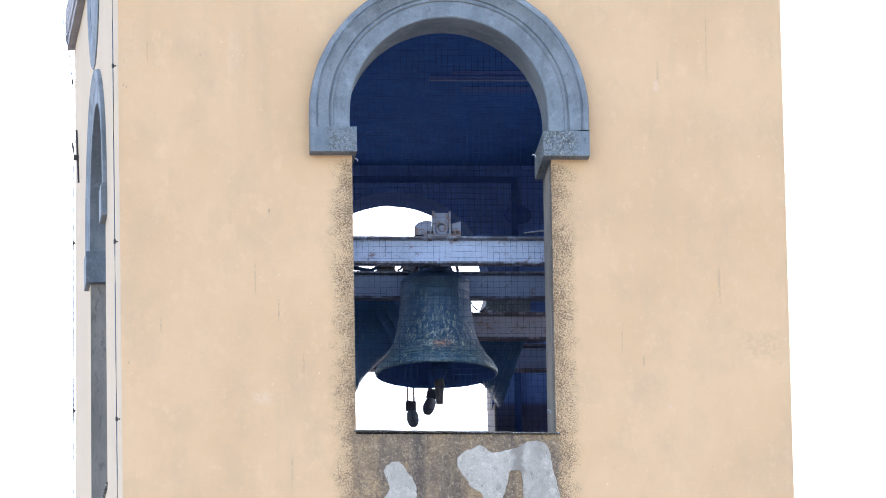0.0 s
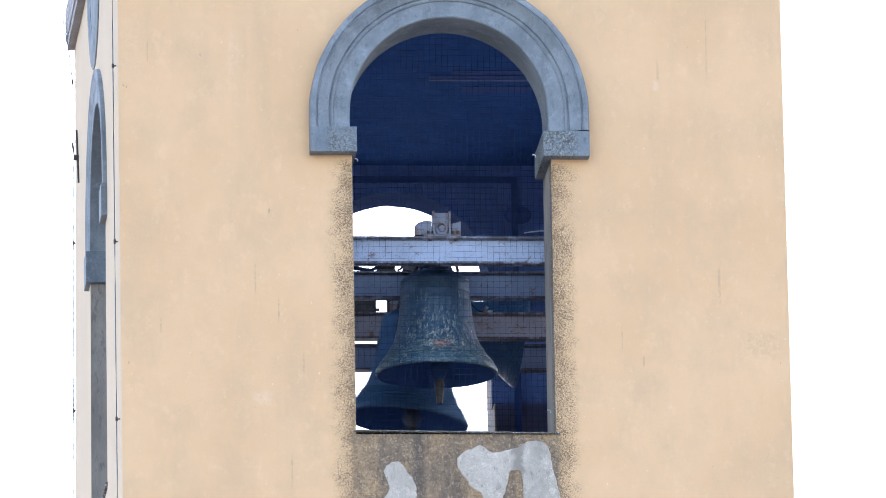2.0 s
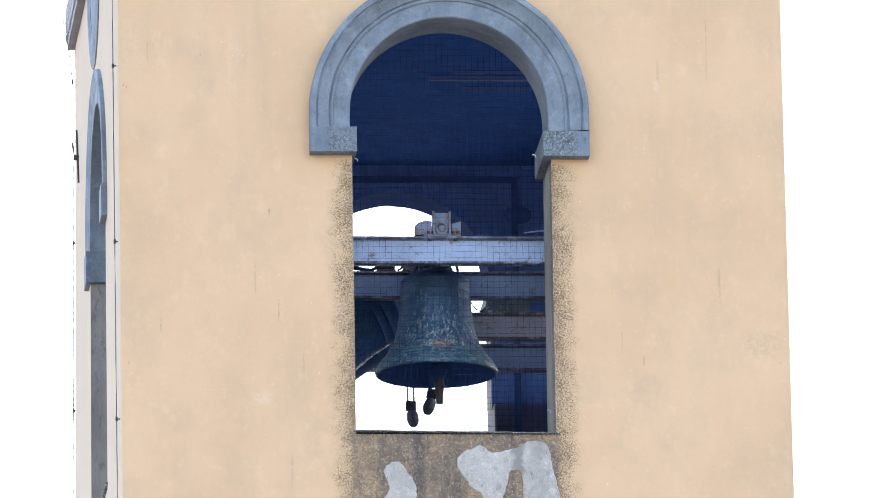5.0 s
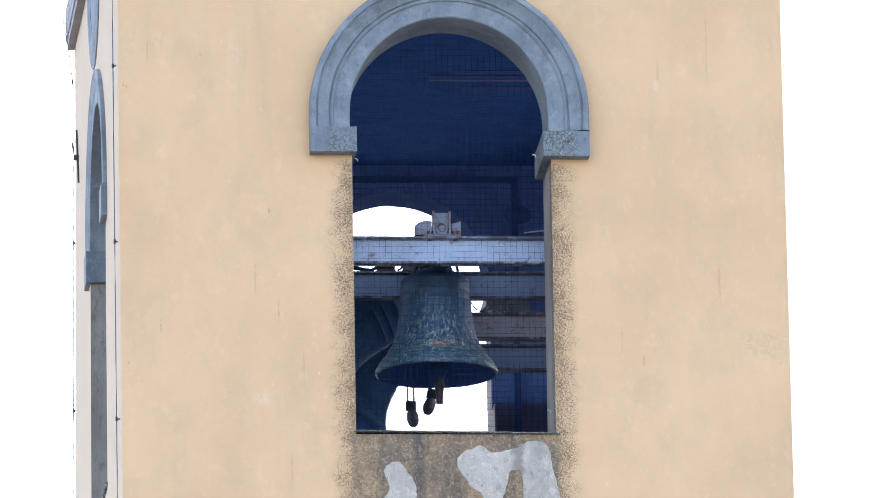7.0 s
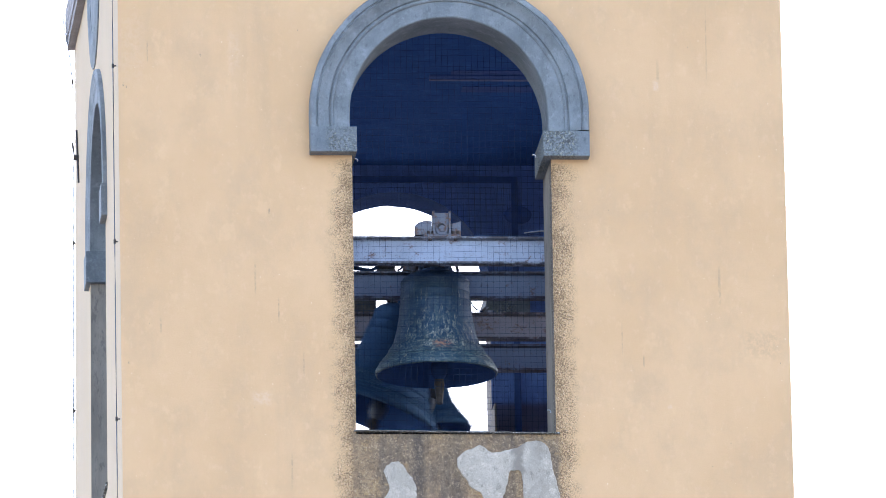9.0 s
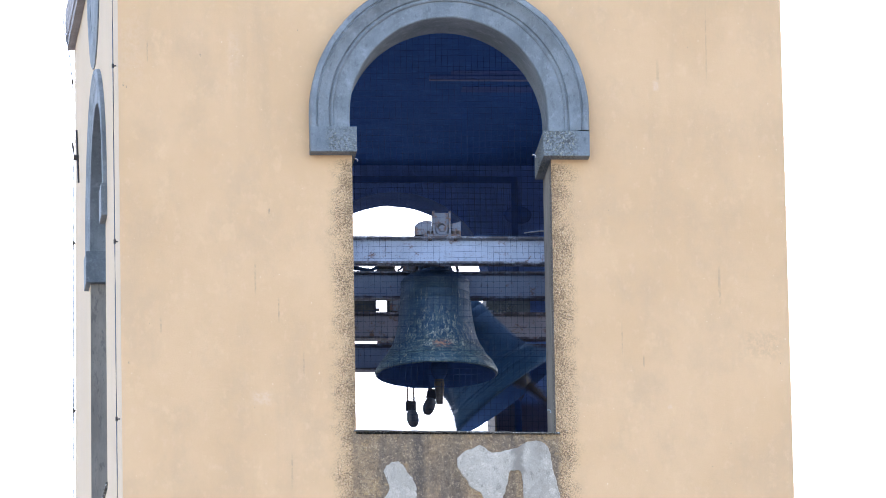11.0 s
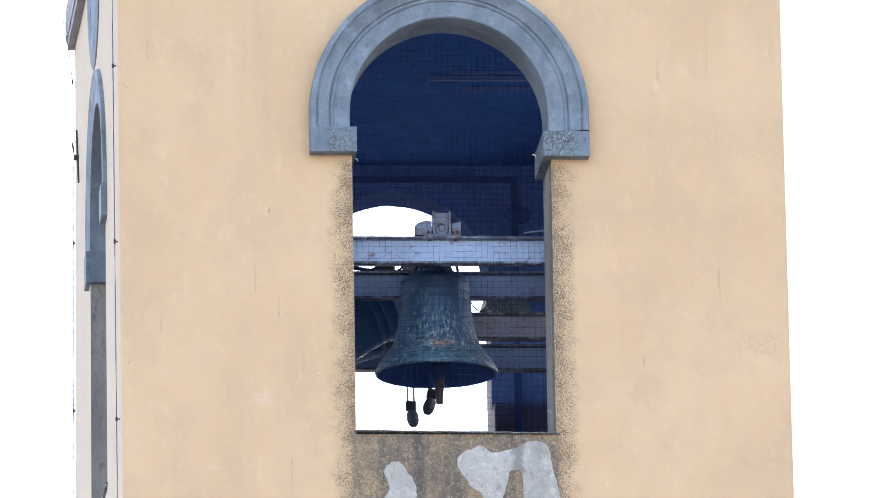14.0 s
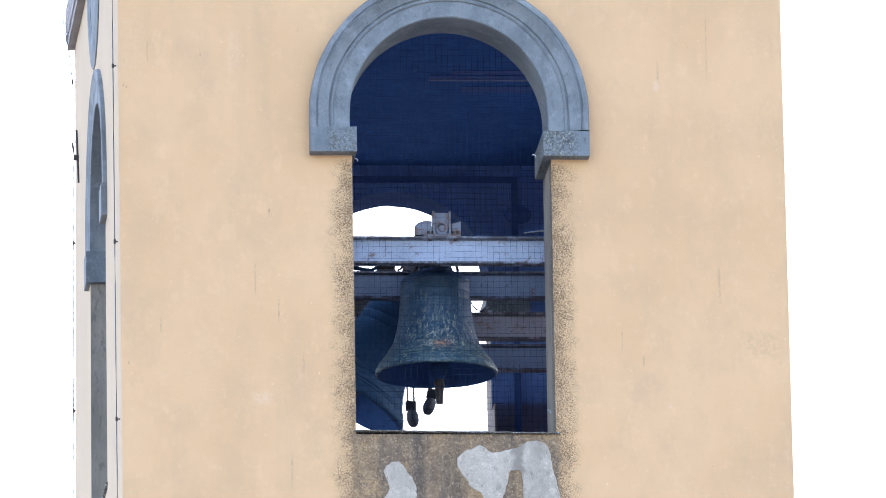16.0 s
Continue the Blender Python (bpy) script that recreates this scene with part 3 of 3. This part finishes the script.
def i_beam(y, material, label):
    w, tf, tw = 0.092, 0.013, 0.006
    z0, z1, c = BEAM_Z0, BEAM_Z1, y + w / 2
    sec = [(y, z0), (y + w, z0), (y + w, z0 + tf), (c + tw, z0 + tf + 0.006), (c + tw, z1 - tf - 0.006), (y + w, z1 - tf),
           (y + w, z1), (y, z1), (y, z1 - tf), (c - tw, z1 - tf - 0.006), (c - tw, z0 + tf + 0.006), (y, z0 + tf)]
    bm = bmesh.new()
    rings = []
    for k in range(13):
        x = -1.62 + 3.24 * k / 12
        rings.append([bm.verts.new((x, b, z)) for b, z in sec])
    for s, t in zip(rings, rings[1:]):
        for k in range(12):
            bm.faces.new((s[k], s[(k + 1) % 12], t[(k + 1) % 12], t[k]))
    bm.faces.new(rings[0])
    bm.faces.new(rings[-1][::-1])
    tagged(part("steel_beam", finish(bm), material), label, "beam", "beams that carry the bells")


def girder(x):
    """Long girder from front to rear wall, on which the cross beams lie."""
    w, z0, z1 = 0.05, BEAM_Z0 - 0.2, BEAM_Z0
    sec = [(-w, z0), (w, z0), (w, z0 + 0.013), (0.006, z0 + 0.018), (0.006, z1 - 0.018), (w, z1 - 0.013), (w, z1), (-w, z1), (-w, z1 - 0.013), (-0.006, z1 - 0.018), (-0.006, z0 + 0.018), (-w, z0 + 0.013)]
    bm = prism([(x + a, z) for a, z in sec], TH - 0.05, L - TR + 0.05)
    tagged(part("steel_girder", finish(bm), PAINTED_BROWN), "rusty steel girder under the cross beams", "girder", "girders along the side walls")


def bearing_block(x, y, label):
    """Welded housing on a beam, in which the axle of a bell turns."""
    e = new("bearing_block")
    e.location = (x, y, BEAM_Z1)
    part("base_plate", finish(box((-0.125, -0.004, 0.0), (0.125, 0.096, 0.016), 0.003)), BLOCK, e)
    bm = box((-0.060, 0.006, 0.016), (-0.048, 0.090, 0.176), 0.002)
    box((0.048, 0.006, 0.016), (0.060, 0.090, 0.176), 0.002, bm)
    box((-0.048, 0.032, 0.016), (0.048, 0.080, 0.168), 0.002, bm)
    part("upright", finish(bm), BLOCK, e)
    part("bearing", finish(turned(lathe([(0.0, 0.0), (0.020, 0.0), (0.024, 0.008), (0.040, 0.010), (0.044, 0.016), (0.044, 0.05), (0.0, 0.05)], 24), Matrix.Translation((0.002, 0.004, 0.055)) @ pose(0, 0, 0, -90, 0, 0)), 30), BLOCK, e, "round grey bearing cap with rusty rim")
    for s, w, h in ((-1, 0.112, 0.108), (1, 0.062, 0.100)):
        lo, hi = sorted((s * 0.066, s * (0.066 + w)))
        bm = prism([(lo, 0.016), (hi, 0.016), (hi, h), (lo + 0.7 * (hi - lo) if s < 0 else hi, h + 0.008), (lo + 0.02 if s < 0 else lo, h - 0.010), (lo, h - 0.03 if s < 0 else h)], 0.022, 0.086)
        part("cheek", finish(bm), BLOCK, e)
    for bx in (-0.09, -0.06, 0.075, 0.105):
        part("bolt", finish(rod((bx, 0.015, 0.016), (bx, 0.015, 0.040), 0.011, None, 6)), RUSTY, e)
    for bx in (-0.08, 0.09):
        part("nut", finish(rod((bx, 0.012, -0.026), (bx, 0.012, -0.0135), 0.013, None, 6)), RUSTY, e)
    tagged(e, label, "bearing", "bearings of the bells")


# ---- bells ----
def bell(name_label, s, x, y, lip, mouth_tail, tall=1.0, metal=None, tongue=None):
    """A bell with its headstock; the origin lies on the axle. s: lip radius. lip: distance from the axle down to the lip."""
    e = new("bell")
    e.location = (x, y, AXLE)
    k = s / 0.408
    metal, tongue = metal or BRONZE, tongue or IRON
    out = [(0.392, 0.0), (0.404, 0.006), (0.408, 0.020), (0.405, 0.032), (0.392, 0.055), (0.378, 0.075), (0.3795, 0.079), (0.371, 0.085), (0.360, 0.098), (0.3615, 0.103), (0.352, 0.109), (0.333, 0.134), (0.316, 0.160), (0.3175, 0.165), (0.309, 0.171),
           (0.3105, 0.177), (0.302, 0.183), (0.288, 0.212), (0.274, 0.250), (0.261, 0.300), (0.250, 0.360), (0.242, 0.420), (0.236, 0.480), (0.2385, 0.486), (0.2345, 0.492), (0.231, 0.540), (0.2335, 0.546), (0.230, 0.552),
           (0.2265, 0.588), (0.226, 0.612), (0.230, 0.622), (0.226, 0.634), (0.211, 0.655), (0.182, 0.676), (0.142, 0.690), (0.100, 0.696), (0.095, 0.714), (0.0, 0.718)]
    inn = [(0.0, 0.640), (0.10, 0.635), (0.185, 0.600), (0.205, 0.500), (0.222, 0.380), (0.245, 0.280), (0.285, 0.185), (0.330, 0.100), (0.368, 0.035), (0.392, 0.0)]
    prof = [(r * k, h * k * tall - lip) for r, h in reversed(out)] + [(r * k, h * k * tall - lip) for r, h in reversed(inn)]
    body = part("bell_body", finish(lathe(prof, 96, None, (0, 0, 0), 0.0012), 40), metal, e)
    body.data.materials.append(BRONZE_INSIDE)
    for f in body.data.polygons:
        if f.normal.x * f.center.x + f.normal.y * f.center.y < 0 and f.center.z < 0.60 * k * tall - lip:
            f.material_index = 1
    top = 0.714 * k * tall - lip
    # crown loops
    for a in range(6):
        c, si = math.cos(a * math.tau / 6 + 0.3), math.sin(a * math.tau / 6 + 0.3)
        pts = [(q * c * k, q * si * k, top + h * k) for q, h in ((0.085, -0.02), (0.105, 0.02), (0.095, 0.06), (0.06, 0.075), (0.03, 0.06))]
        part("crown_loop", finish(tube(pts, 0.016 * k, None, 8), 60), metal, e)
    # headstock beam along the axle, straps and tie bolts
    half = 0.36 * k
    bm = box((-0.075, -half, top + 0.055 * k), (0.075, half, 0.055), 0.012)
    part("headstock", finish(bm), IRON, e, "dark iron headstock above the bell")
    for q in (-0.6, 0.6):
        for sx in (-1, 1):
            part("tie_rod", finish(rod((sx * 0.145 * k, q * 0.20 * k, top - 0.035 * k), (sx * 0.060, q * 0.30 * k, 0.06), 0.010, None, 8)), IRON, e)
    end = 0.57
    part("axle", finish(rod((0, -end * k, 0), (0, end * k, 0), 0.026, None, 16), 40), IRON, e)
    # clapper hung under the crown
    c = part("clapper", finish(lathe([(0.0, 0.02), (0.014, 0.02), (0.014, -0.42 * k), (0.030 * k, -0.47 * k), (0.052 * k, -0.53 * k), (0.056 * k, -0.565 * k), (0.046 * k, -0.60 * k), (0.030 * k, -0.63 * k), (0.0, -0.635 * k)], 20), 40), tongue, e, "dark iron clapper")
    part("tail", finish(lathe([(0.0, -0.60 * k), (0.028 * k, -0.61 * k), (0.034 * k, -0.66 * k), (0.032 * k, -0.69 * k), (0.026 * k, -mouth_tail * 0.92), (0.022 * k, -mouth_tail), (0.0, -mouth_tail)], 16), 40), IRON, c, "dark iron clapper tail")
    c.location = (0, 0, 0.60 * k - lip)
    tagged(e, name_label, "bell", "bells of the tower")
    return e, c


def hammer(x, y, top, tilt, length, loops, nod=-6):
    """Striking hammer that hangs on a bracket under a beam."""
    e = new("bell_hammer")
    e.matrix_basis = pose(x, y, top, 0, tilt, 0)
    for s in (-1, 1):
        part("rod", finish(rod((s * 0.022, 0, 0.0), (s * 0.022, 0, -length), 0.006, None, 8)), IRON, e)
    for z in loops:
        part("link", finish(tube([(-0.022, 0, z), (-0.008, 0.004, z - 0.012), (0.006, 0, z + 0.012), (0.022, 0, z - 0.006)], 0.005)), IRON, e)
    part("clamp", finish(box((-0.036, -0.03, -length - 0.055), (0.034, 0.03, -length + 0.010), 0.008)), IRON, e)
    h = [(0.0, 0.0), (0.028, -0.002), (0.036, -0.02), (0.041, -0.05), (0.041, -0.075), (0.034, -0.10), (0.020, -0.118), (0.0, -0.122)]
    part("head", finish(turned(lathe(h, 24), Matrix.Translation((0.006, 0, -length - 0.05)) @ pose(0, 0, 0, 0, nod, 0)), 50), WORN, e, "rounded dark iron hammer head")
    part("hook", finish(box((-0.04, -0.03, -0.012), (0.04, 0.03, 0.012), 0.003)), IRON, e)
    tagged(e, "dark iron bell hammer hanging below a beam", "hammer", "bell hammers")


def netting(y, frame_half, frame_top, label, hooks=()):
    """Bird net of square mesh on a frame behind an opening."""
    e = new("bird_net")
    bm = bmesh.new()
    step, t = 0.0395, 0.0007

    def strand(points):
        rings = []
        for p in points:
            rings.append([bm.verts.new((p[0] + dx, p[1] + dy, p[2] + dz)) for dx, dy, dz in points_off])
        for a, b in zip(rings, rings[1:]):
            for k in range(4):
                bm.faces.new((a[k], a[(k + 1) % 4], b[(k + 1) % 4], b[k]))

    def sag(x, z):
        v = noise.noise_vector(Vector((x * 2.2, y, z * 2.2)))
        w = noise.noise_vector(Vector((x * 14, y + 5, z * 14)))
        return x + 0.012 * v.x + 0.003 * w.x, y + 0.02 * v.y, z + 0.014 * v.z + 0.003 * w.z

    n = int(frame_half / step)
    points_off = [(t, 0, 0), (0, t, 0), (-t, 0, 0), (0, -t, 0)]
    for i in range(-n, n + 1):
        strand([sag(i * step, -0.05 + j * 0.08) for j in range(int((frame_top + 0.05) / 0.08) + 1)])
    points_off = [(0, 0, t), (0, t, 0), (0, 0, -t), (0, -t, 0)]
    for j in range(int((frame_top + 0.05) / step) + 1):
        strand([sag(-frame_half + i * 0.08, -0.05 + j * step) for i in range(int(2 * frame_half / 0.08) + 1)])
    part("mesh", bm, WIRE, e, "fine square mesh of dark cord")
    f = frame_half + 0.02
    bar = 0.022
    for lo, hi in (((-f - bar, -0.06), (-f + bar, frame_top + bar)), ((f - bar, -0.06), (f + bar, frame_top + bar)), ((-f + bar, frame_top - bar), (f - bar, frame_top + bar))):
        part("frame_bar", finish(box((lo[0], y - 0.012, lo[1]), (hi[0], y + 0.012, hi[1]), 0.002)), HAZE_IRON, e)
    for hx, hy, hz in hooks:
        part("hook", finish(tube([(hx, hy, hz), (hx + 0.012, hy, hz + 0.004), (hx + 0.022, hy, hz - 0.004), (hx + 0.024, hy, hz - 0.016)], 0.005), 60), PALE, e, "pale metal net hook")
    tagged(e, label, "netting", "bird nets")


def conductor(points, clips, away, label):
    """Lightning conductor that runs down a wall on small stand-off clips."""
    e = new("lightning_conductor")
    part("cable", finish(tube(points, 0.0036), 60), LEAD, e)
    for x, y, z in clips:
        bm = rod((x, y, z), (x + away, y, z), 0.005, None, 8)
        rod((x, y, z - 0.014), (x, y, z + 0.014), 0.008, bm, 8)
        part("clip", finish(bm), IRON, e)
    tagged(e, label, "conductor")


def fittings():
    # drive motor on the second beam and a cable box on the third
    e = new("drive_motor")
    e.location = (-0.315, 1.70, BEAM_Z1)
    part("mount", finish(box((-0.06, 0, 0.0), (0.07, 0.09, 0.014), 0.003)), IRON, e)
    part("casing", finish(turned(lathe([(0, -0.062), (0.036, -0.062), (0.042, -0.054), (0.042, 0.05), (0.036, 0.062), (0, 0.062)], 24), Matrix.Translation((0.005, 0.045, 0.054)) @ pose(0, 0, 0, 0, 90, 0)), 30), IRON, e)
    for k in range(5):
        part("fin", finish(turned(lathe([(0.03, -0.004), (0.048, -0.004), (0.048, 0.004), (0.03, 0.004)], 20), Matrix.Translation((-0.036 + 0.02 * k, 0.045, 0.054)) @ pose(0, 0, 0, 0, 90, 0)), 30), IRON, e)
    tagged(e, "dark ribbed drive motor bolted on a beam", "motor")
    e = new("junction_box")
    e.location = (-0.40, 2.93, BEAM_Z1)
    part("body", finish(box((-0.07, 0, 0), (0.115, 0.07, 0.088), 0.006)), IRON, e)
    part("cover", finish(box((-0.06, -0.010, 0.006), (0.06, -0.001, 0.080), 0.002)), IRON, e)
    part("gland", finish(rod((0.115, 0.035, 0.03), (0.14, 0.035, 0.03), 0.012, None, 10)), IRON, e)
    tagged(e, "small dark junction box on a beam", "junction box")
    e = new("angle_bracket")
    e.location = (-0.196, 2.93, BEAM_Z1)
    part("foot", finish(box((-0.03, 0, 0), (0.03, 0.05, 0.008), 0.002)), IRON, e)
    part("upright", finish(prism([(-0.018, 0.008), (0.018, 0.008), (0.010, 0.10), (-0.014, 0.10)], 0.0, 0.012)), IRON, e)
    part("bolt", finish(rod((0, -0.012, 0.06), (0, 0.024, 0.06), 0.008, None, 8)), RUSTY, e)
    tagged(e, "small dark angle bracket bolted on a beam", "bracket")
    e = new("loose_cable")
    e.location.z = 0.010
    part("cord", finish(tube([(0.36, 2.95, 1.58), (0.375, 2.94, 1.545), (0.40, 2.93, 1.515), (0.43, 2.93, 1.500), (0.47, 2.93, 1.497), (0.53, 2.94, 1.496)], 0.005), 60), WIRE, e)
    bm = rod((0.44, 2.93, 1.50), (0.475, 2.93, 1.535), 0.012, None, 10)
    part("clamp", finish(box((0.45, 2.91, 1.4885), (0.51, 2.95, 1.505), 0.003, bm)), PAINTED, e)
    tagged(e, "loose dark cable with a pale clamp lying on a beam", "cable")
    e = new("slack_cable")
    e.location.z = 0.010
    part("cord", finish(tube([(-0.245, 1.66, 1.560), (-0.232, 1.66, 1.545), (-0.215, 1.66, 1.538), (-0.203, 1.66, 1.525), (-0.206, 1.66, 1.508), (-0.215, 1.67, 1.496), (-0.23, 1.70, 1.4945)], 0.007), 60), WIRE, e)
    part("sleeve", finish(rod((-0.206, 1.66, 1.510), (-0.203, 1.66, 1.526), 0.011, None, 10)), IRON, e)
    tagged(e, "slack dark cable looped over a beam", "cable")
    e = new("cable_bundle")
    e.location.z = 0.010
    part("cord", finish(tube([(-0.70, 1.70, 1.540), (-0.56, 1.70, 1.530), (-0.50, 1.70, 1.512), (-0.45, 1.70, 1.498), (-0.41, 1.70, 1.497), (-0.385, 1.70, 1.508), (-0.37, 1.70, 1.530)], 0.010), 60), WIRE, e)
    part("cord", finish(tube([(-0.70, 1.715, 1.520), (-0.56, 1.715, 1.510), (-0.48, 1.715, 1.500), (-0.40, 1.715, 1.498), (-0.36, 1.715, 1.515)], 0.009), 60), WIRE, e)
    tagged(e, "bundle of dark cables lying along a beam", "cable")
    e = new("thin_cable")
    part("cord", finish(tube([(0.556, 0.93, 1.579), (0.61, 0.93, 1.585), (0.67, 0.93, 1.591), (0.90, 0.93, 1.594), (1.595, 0.93, 1.60)], 0.005), 60), PALE, e)
    tagged(e, "thin pale cable strung to the side wall", "cable")
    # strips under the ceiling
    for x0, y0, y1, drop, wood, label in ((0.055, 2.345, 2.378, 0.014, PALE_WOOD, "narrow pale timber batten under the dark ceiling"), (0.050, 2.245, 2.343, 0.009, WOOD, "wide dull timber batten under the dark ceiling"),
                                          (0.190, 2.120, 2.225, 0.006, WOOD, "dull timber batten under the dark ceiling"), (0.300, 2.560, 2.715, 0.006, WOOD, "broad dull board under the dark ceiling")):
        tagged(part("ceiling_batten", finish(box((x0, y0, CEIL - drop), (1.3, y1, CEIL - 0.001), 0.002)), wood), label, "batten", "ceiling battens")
    # oval disc that stands in for a dark opening in the far wall
    tagged(part("opening_disc", finish(turned(lathe([(0, -0.02), (0.085, -0.02), (0.095, -0.012), (0.095, 0.004), (0, 0.004)], 32), Matrix.Translation((0.863, L - TR, 2.643)) @ Matrix.Diagonal((1, 1, 0.68, 1)) @ pose(0, 0, 0, -90, 0, 0)), 30), OPENING_TONE), "dark oval disc standing in for an opening in the far wall", "plug")


def tie_anchor():
    e = new("wall_tie_anchor")
    x, y, z = -HW, 4.75, 3.03
    part("bar", finish(rod((x - 0.012, y - 0.10, z - 0.20), (x - 0.012, y + 0.10, z + 0.22), 0.007, None, 8)), IRON, e)
    part("boss", finish(rod((x, y, z), (x - 0.04, y, z), 0.02, None, 12)), IRON, e)
    part("wedge", finish(rod((x - 0.03, y + 0.02, z), (x - 0.045, y + 0.10, z + 0.14), 0.006, None, 8)), IRON, e)
    tagged(e, "dark iron tie anchor on the side wall", "anchor")


ground()
tower()
i_beam(BEAMS[0], PAINTED, "pale grey painted steel beam with rust streaks")
i_beam(BEAMS[1], PAINTED_SHADED, "grey painted steel beam behind the near bell")
i_beam(BEAMS[2], PAINTED_BROWN, "rusty grey steel beam between the swinging bells")
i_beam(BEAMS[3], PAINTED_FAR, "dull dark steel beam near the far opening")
girder(-1.42)
girder(1.42)
BX = (-0.017, -0.014, -0.029)
BY = (1.285, 2.385, 3.465)
bearing_block(-0.013, BEAMS[0], "grey welded bearing block with rust on the near beam")
for bx, by in ((BX[0], BEAMS[1]), (BX[1], BEAMS[2]), (BX[2], BEAMS[3])):
    bearing_block(bx, by, "grey welded bearing block on a beam")
near_bell, near_clapper = bell("still green-black bronze bell with pale streaks, under a beam", 0.411, BX[0], BY[0], 0.880, 0.80, 1.0, None, SHADED_IRON)
near_clapper.location.x += 0.018
big_bell, big_clapper = bell("large dark bronze bell swinging widely between two beams", 0.436, BX[1], BY[1], 0.963, 0.88, 1.033, BRONZE_SHADED, WORN)
small_bell, small_clapper = bell("smaller dark bronze bell swinging near the far opening", 0.344, BX[2], BY[2], 0.801, 0.66, 1.06, BRONZE_SHADED, IRON)
hammer(-0.055, 2.985, BEAM_Z0, 0, 0.431, (-0.33, -0.37, -0.41))
hammer(0.193, 2.985, BEAM_Z0, 15.4, 0.362, (-0.26,), 4)
netting(0.625, 0.72, 2.95, "dark bird net stretched behind the bell opening", ((-0.622, 0.30, 1.925), (0.56, 0.30, 1.955), (0.628, 0.30, 0.225)))
netting(L - TR - 0.02, 0.82, 2.893, "dark bird net on a frame before the far opening")
conductor([(-HW - 0.022, 0.10 + 0.004 * math.sin(k), -1.5 + 0.25 * k) for k in range(22)], [(-HW - 0.022, 0.10, z) for z in (-1.08, 0.116, 1.311, 2.503)], 0.022, "thin dark lightning conductor on wall clips")
FAR_RUN = [(lean(-HW, L, z) - out, L - 0.03 + 0.004 * math.sin(z * 9), z) for z, out in [(-1.5 + 0.25 * k, 0.014) for k in range(18)] + [(3.0, 0.013), (3.25, 0.010), (3.5, 0.014), (3.7, 0.020), (3.9, 0.044), (4.1, 0.082), (4.4, 0.084), (5.15, 0.05)]]
conductor(FAR_RUN, [(lean(-HW, L, z) - 0.013, L - 0.03, z) for z in (0.1, 1.32, 2.52)] + [(lean(-HW, L, 3.68) - 0.020, L - 0.03, 3.68)], 0.016, "thin dark lightning conductor near the far corner")
fittings()
tie_anchor()


# ---- what moves: the two far bells and their clappers ----
def swing(t, first, half, amplitude, bend, rest):
    """Angle of a swinging part: nearly a sine, with a slightly blunter or sharper top, about its resting lean."""
    a = math.pi * (t - first) / half
    return amplitude * (math.sin(a) + bend * math.sin(3 * a)) + rest


def motions():
    times = [round(0.1 * k, 1) for k in range(161)]
    for thing, clapper, x, y, first, half, amp, bend, rest in ((big_bell, big_clapper, BX[1], BY[1], 0.802, 1.1551, 67.8, 0.015, 0.8), (small_bell, small_clapper, BX[2], BY[2], 0.346, 1.0846, -81.9, 0.02, 1.3)):
        walk(thing, [(t, pose(x, y, AXLE, 0, -swing(t, first, half, amp, bend, rest), 0)) for t in times])
        at = clapper.location.copy()
        walk(clapper, [(t, pose(*at, 0, -swing(t, first + 0.13, half, math.copysign(17, amp), 0.0, 0.0), 0)) for t in times])


motions()
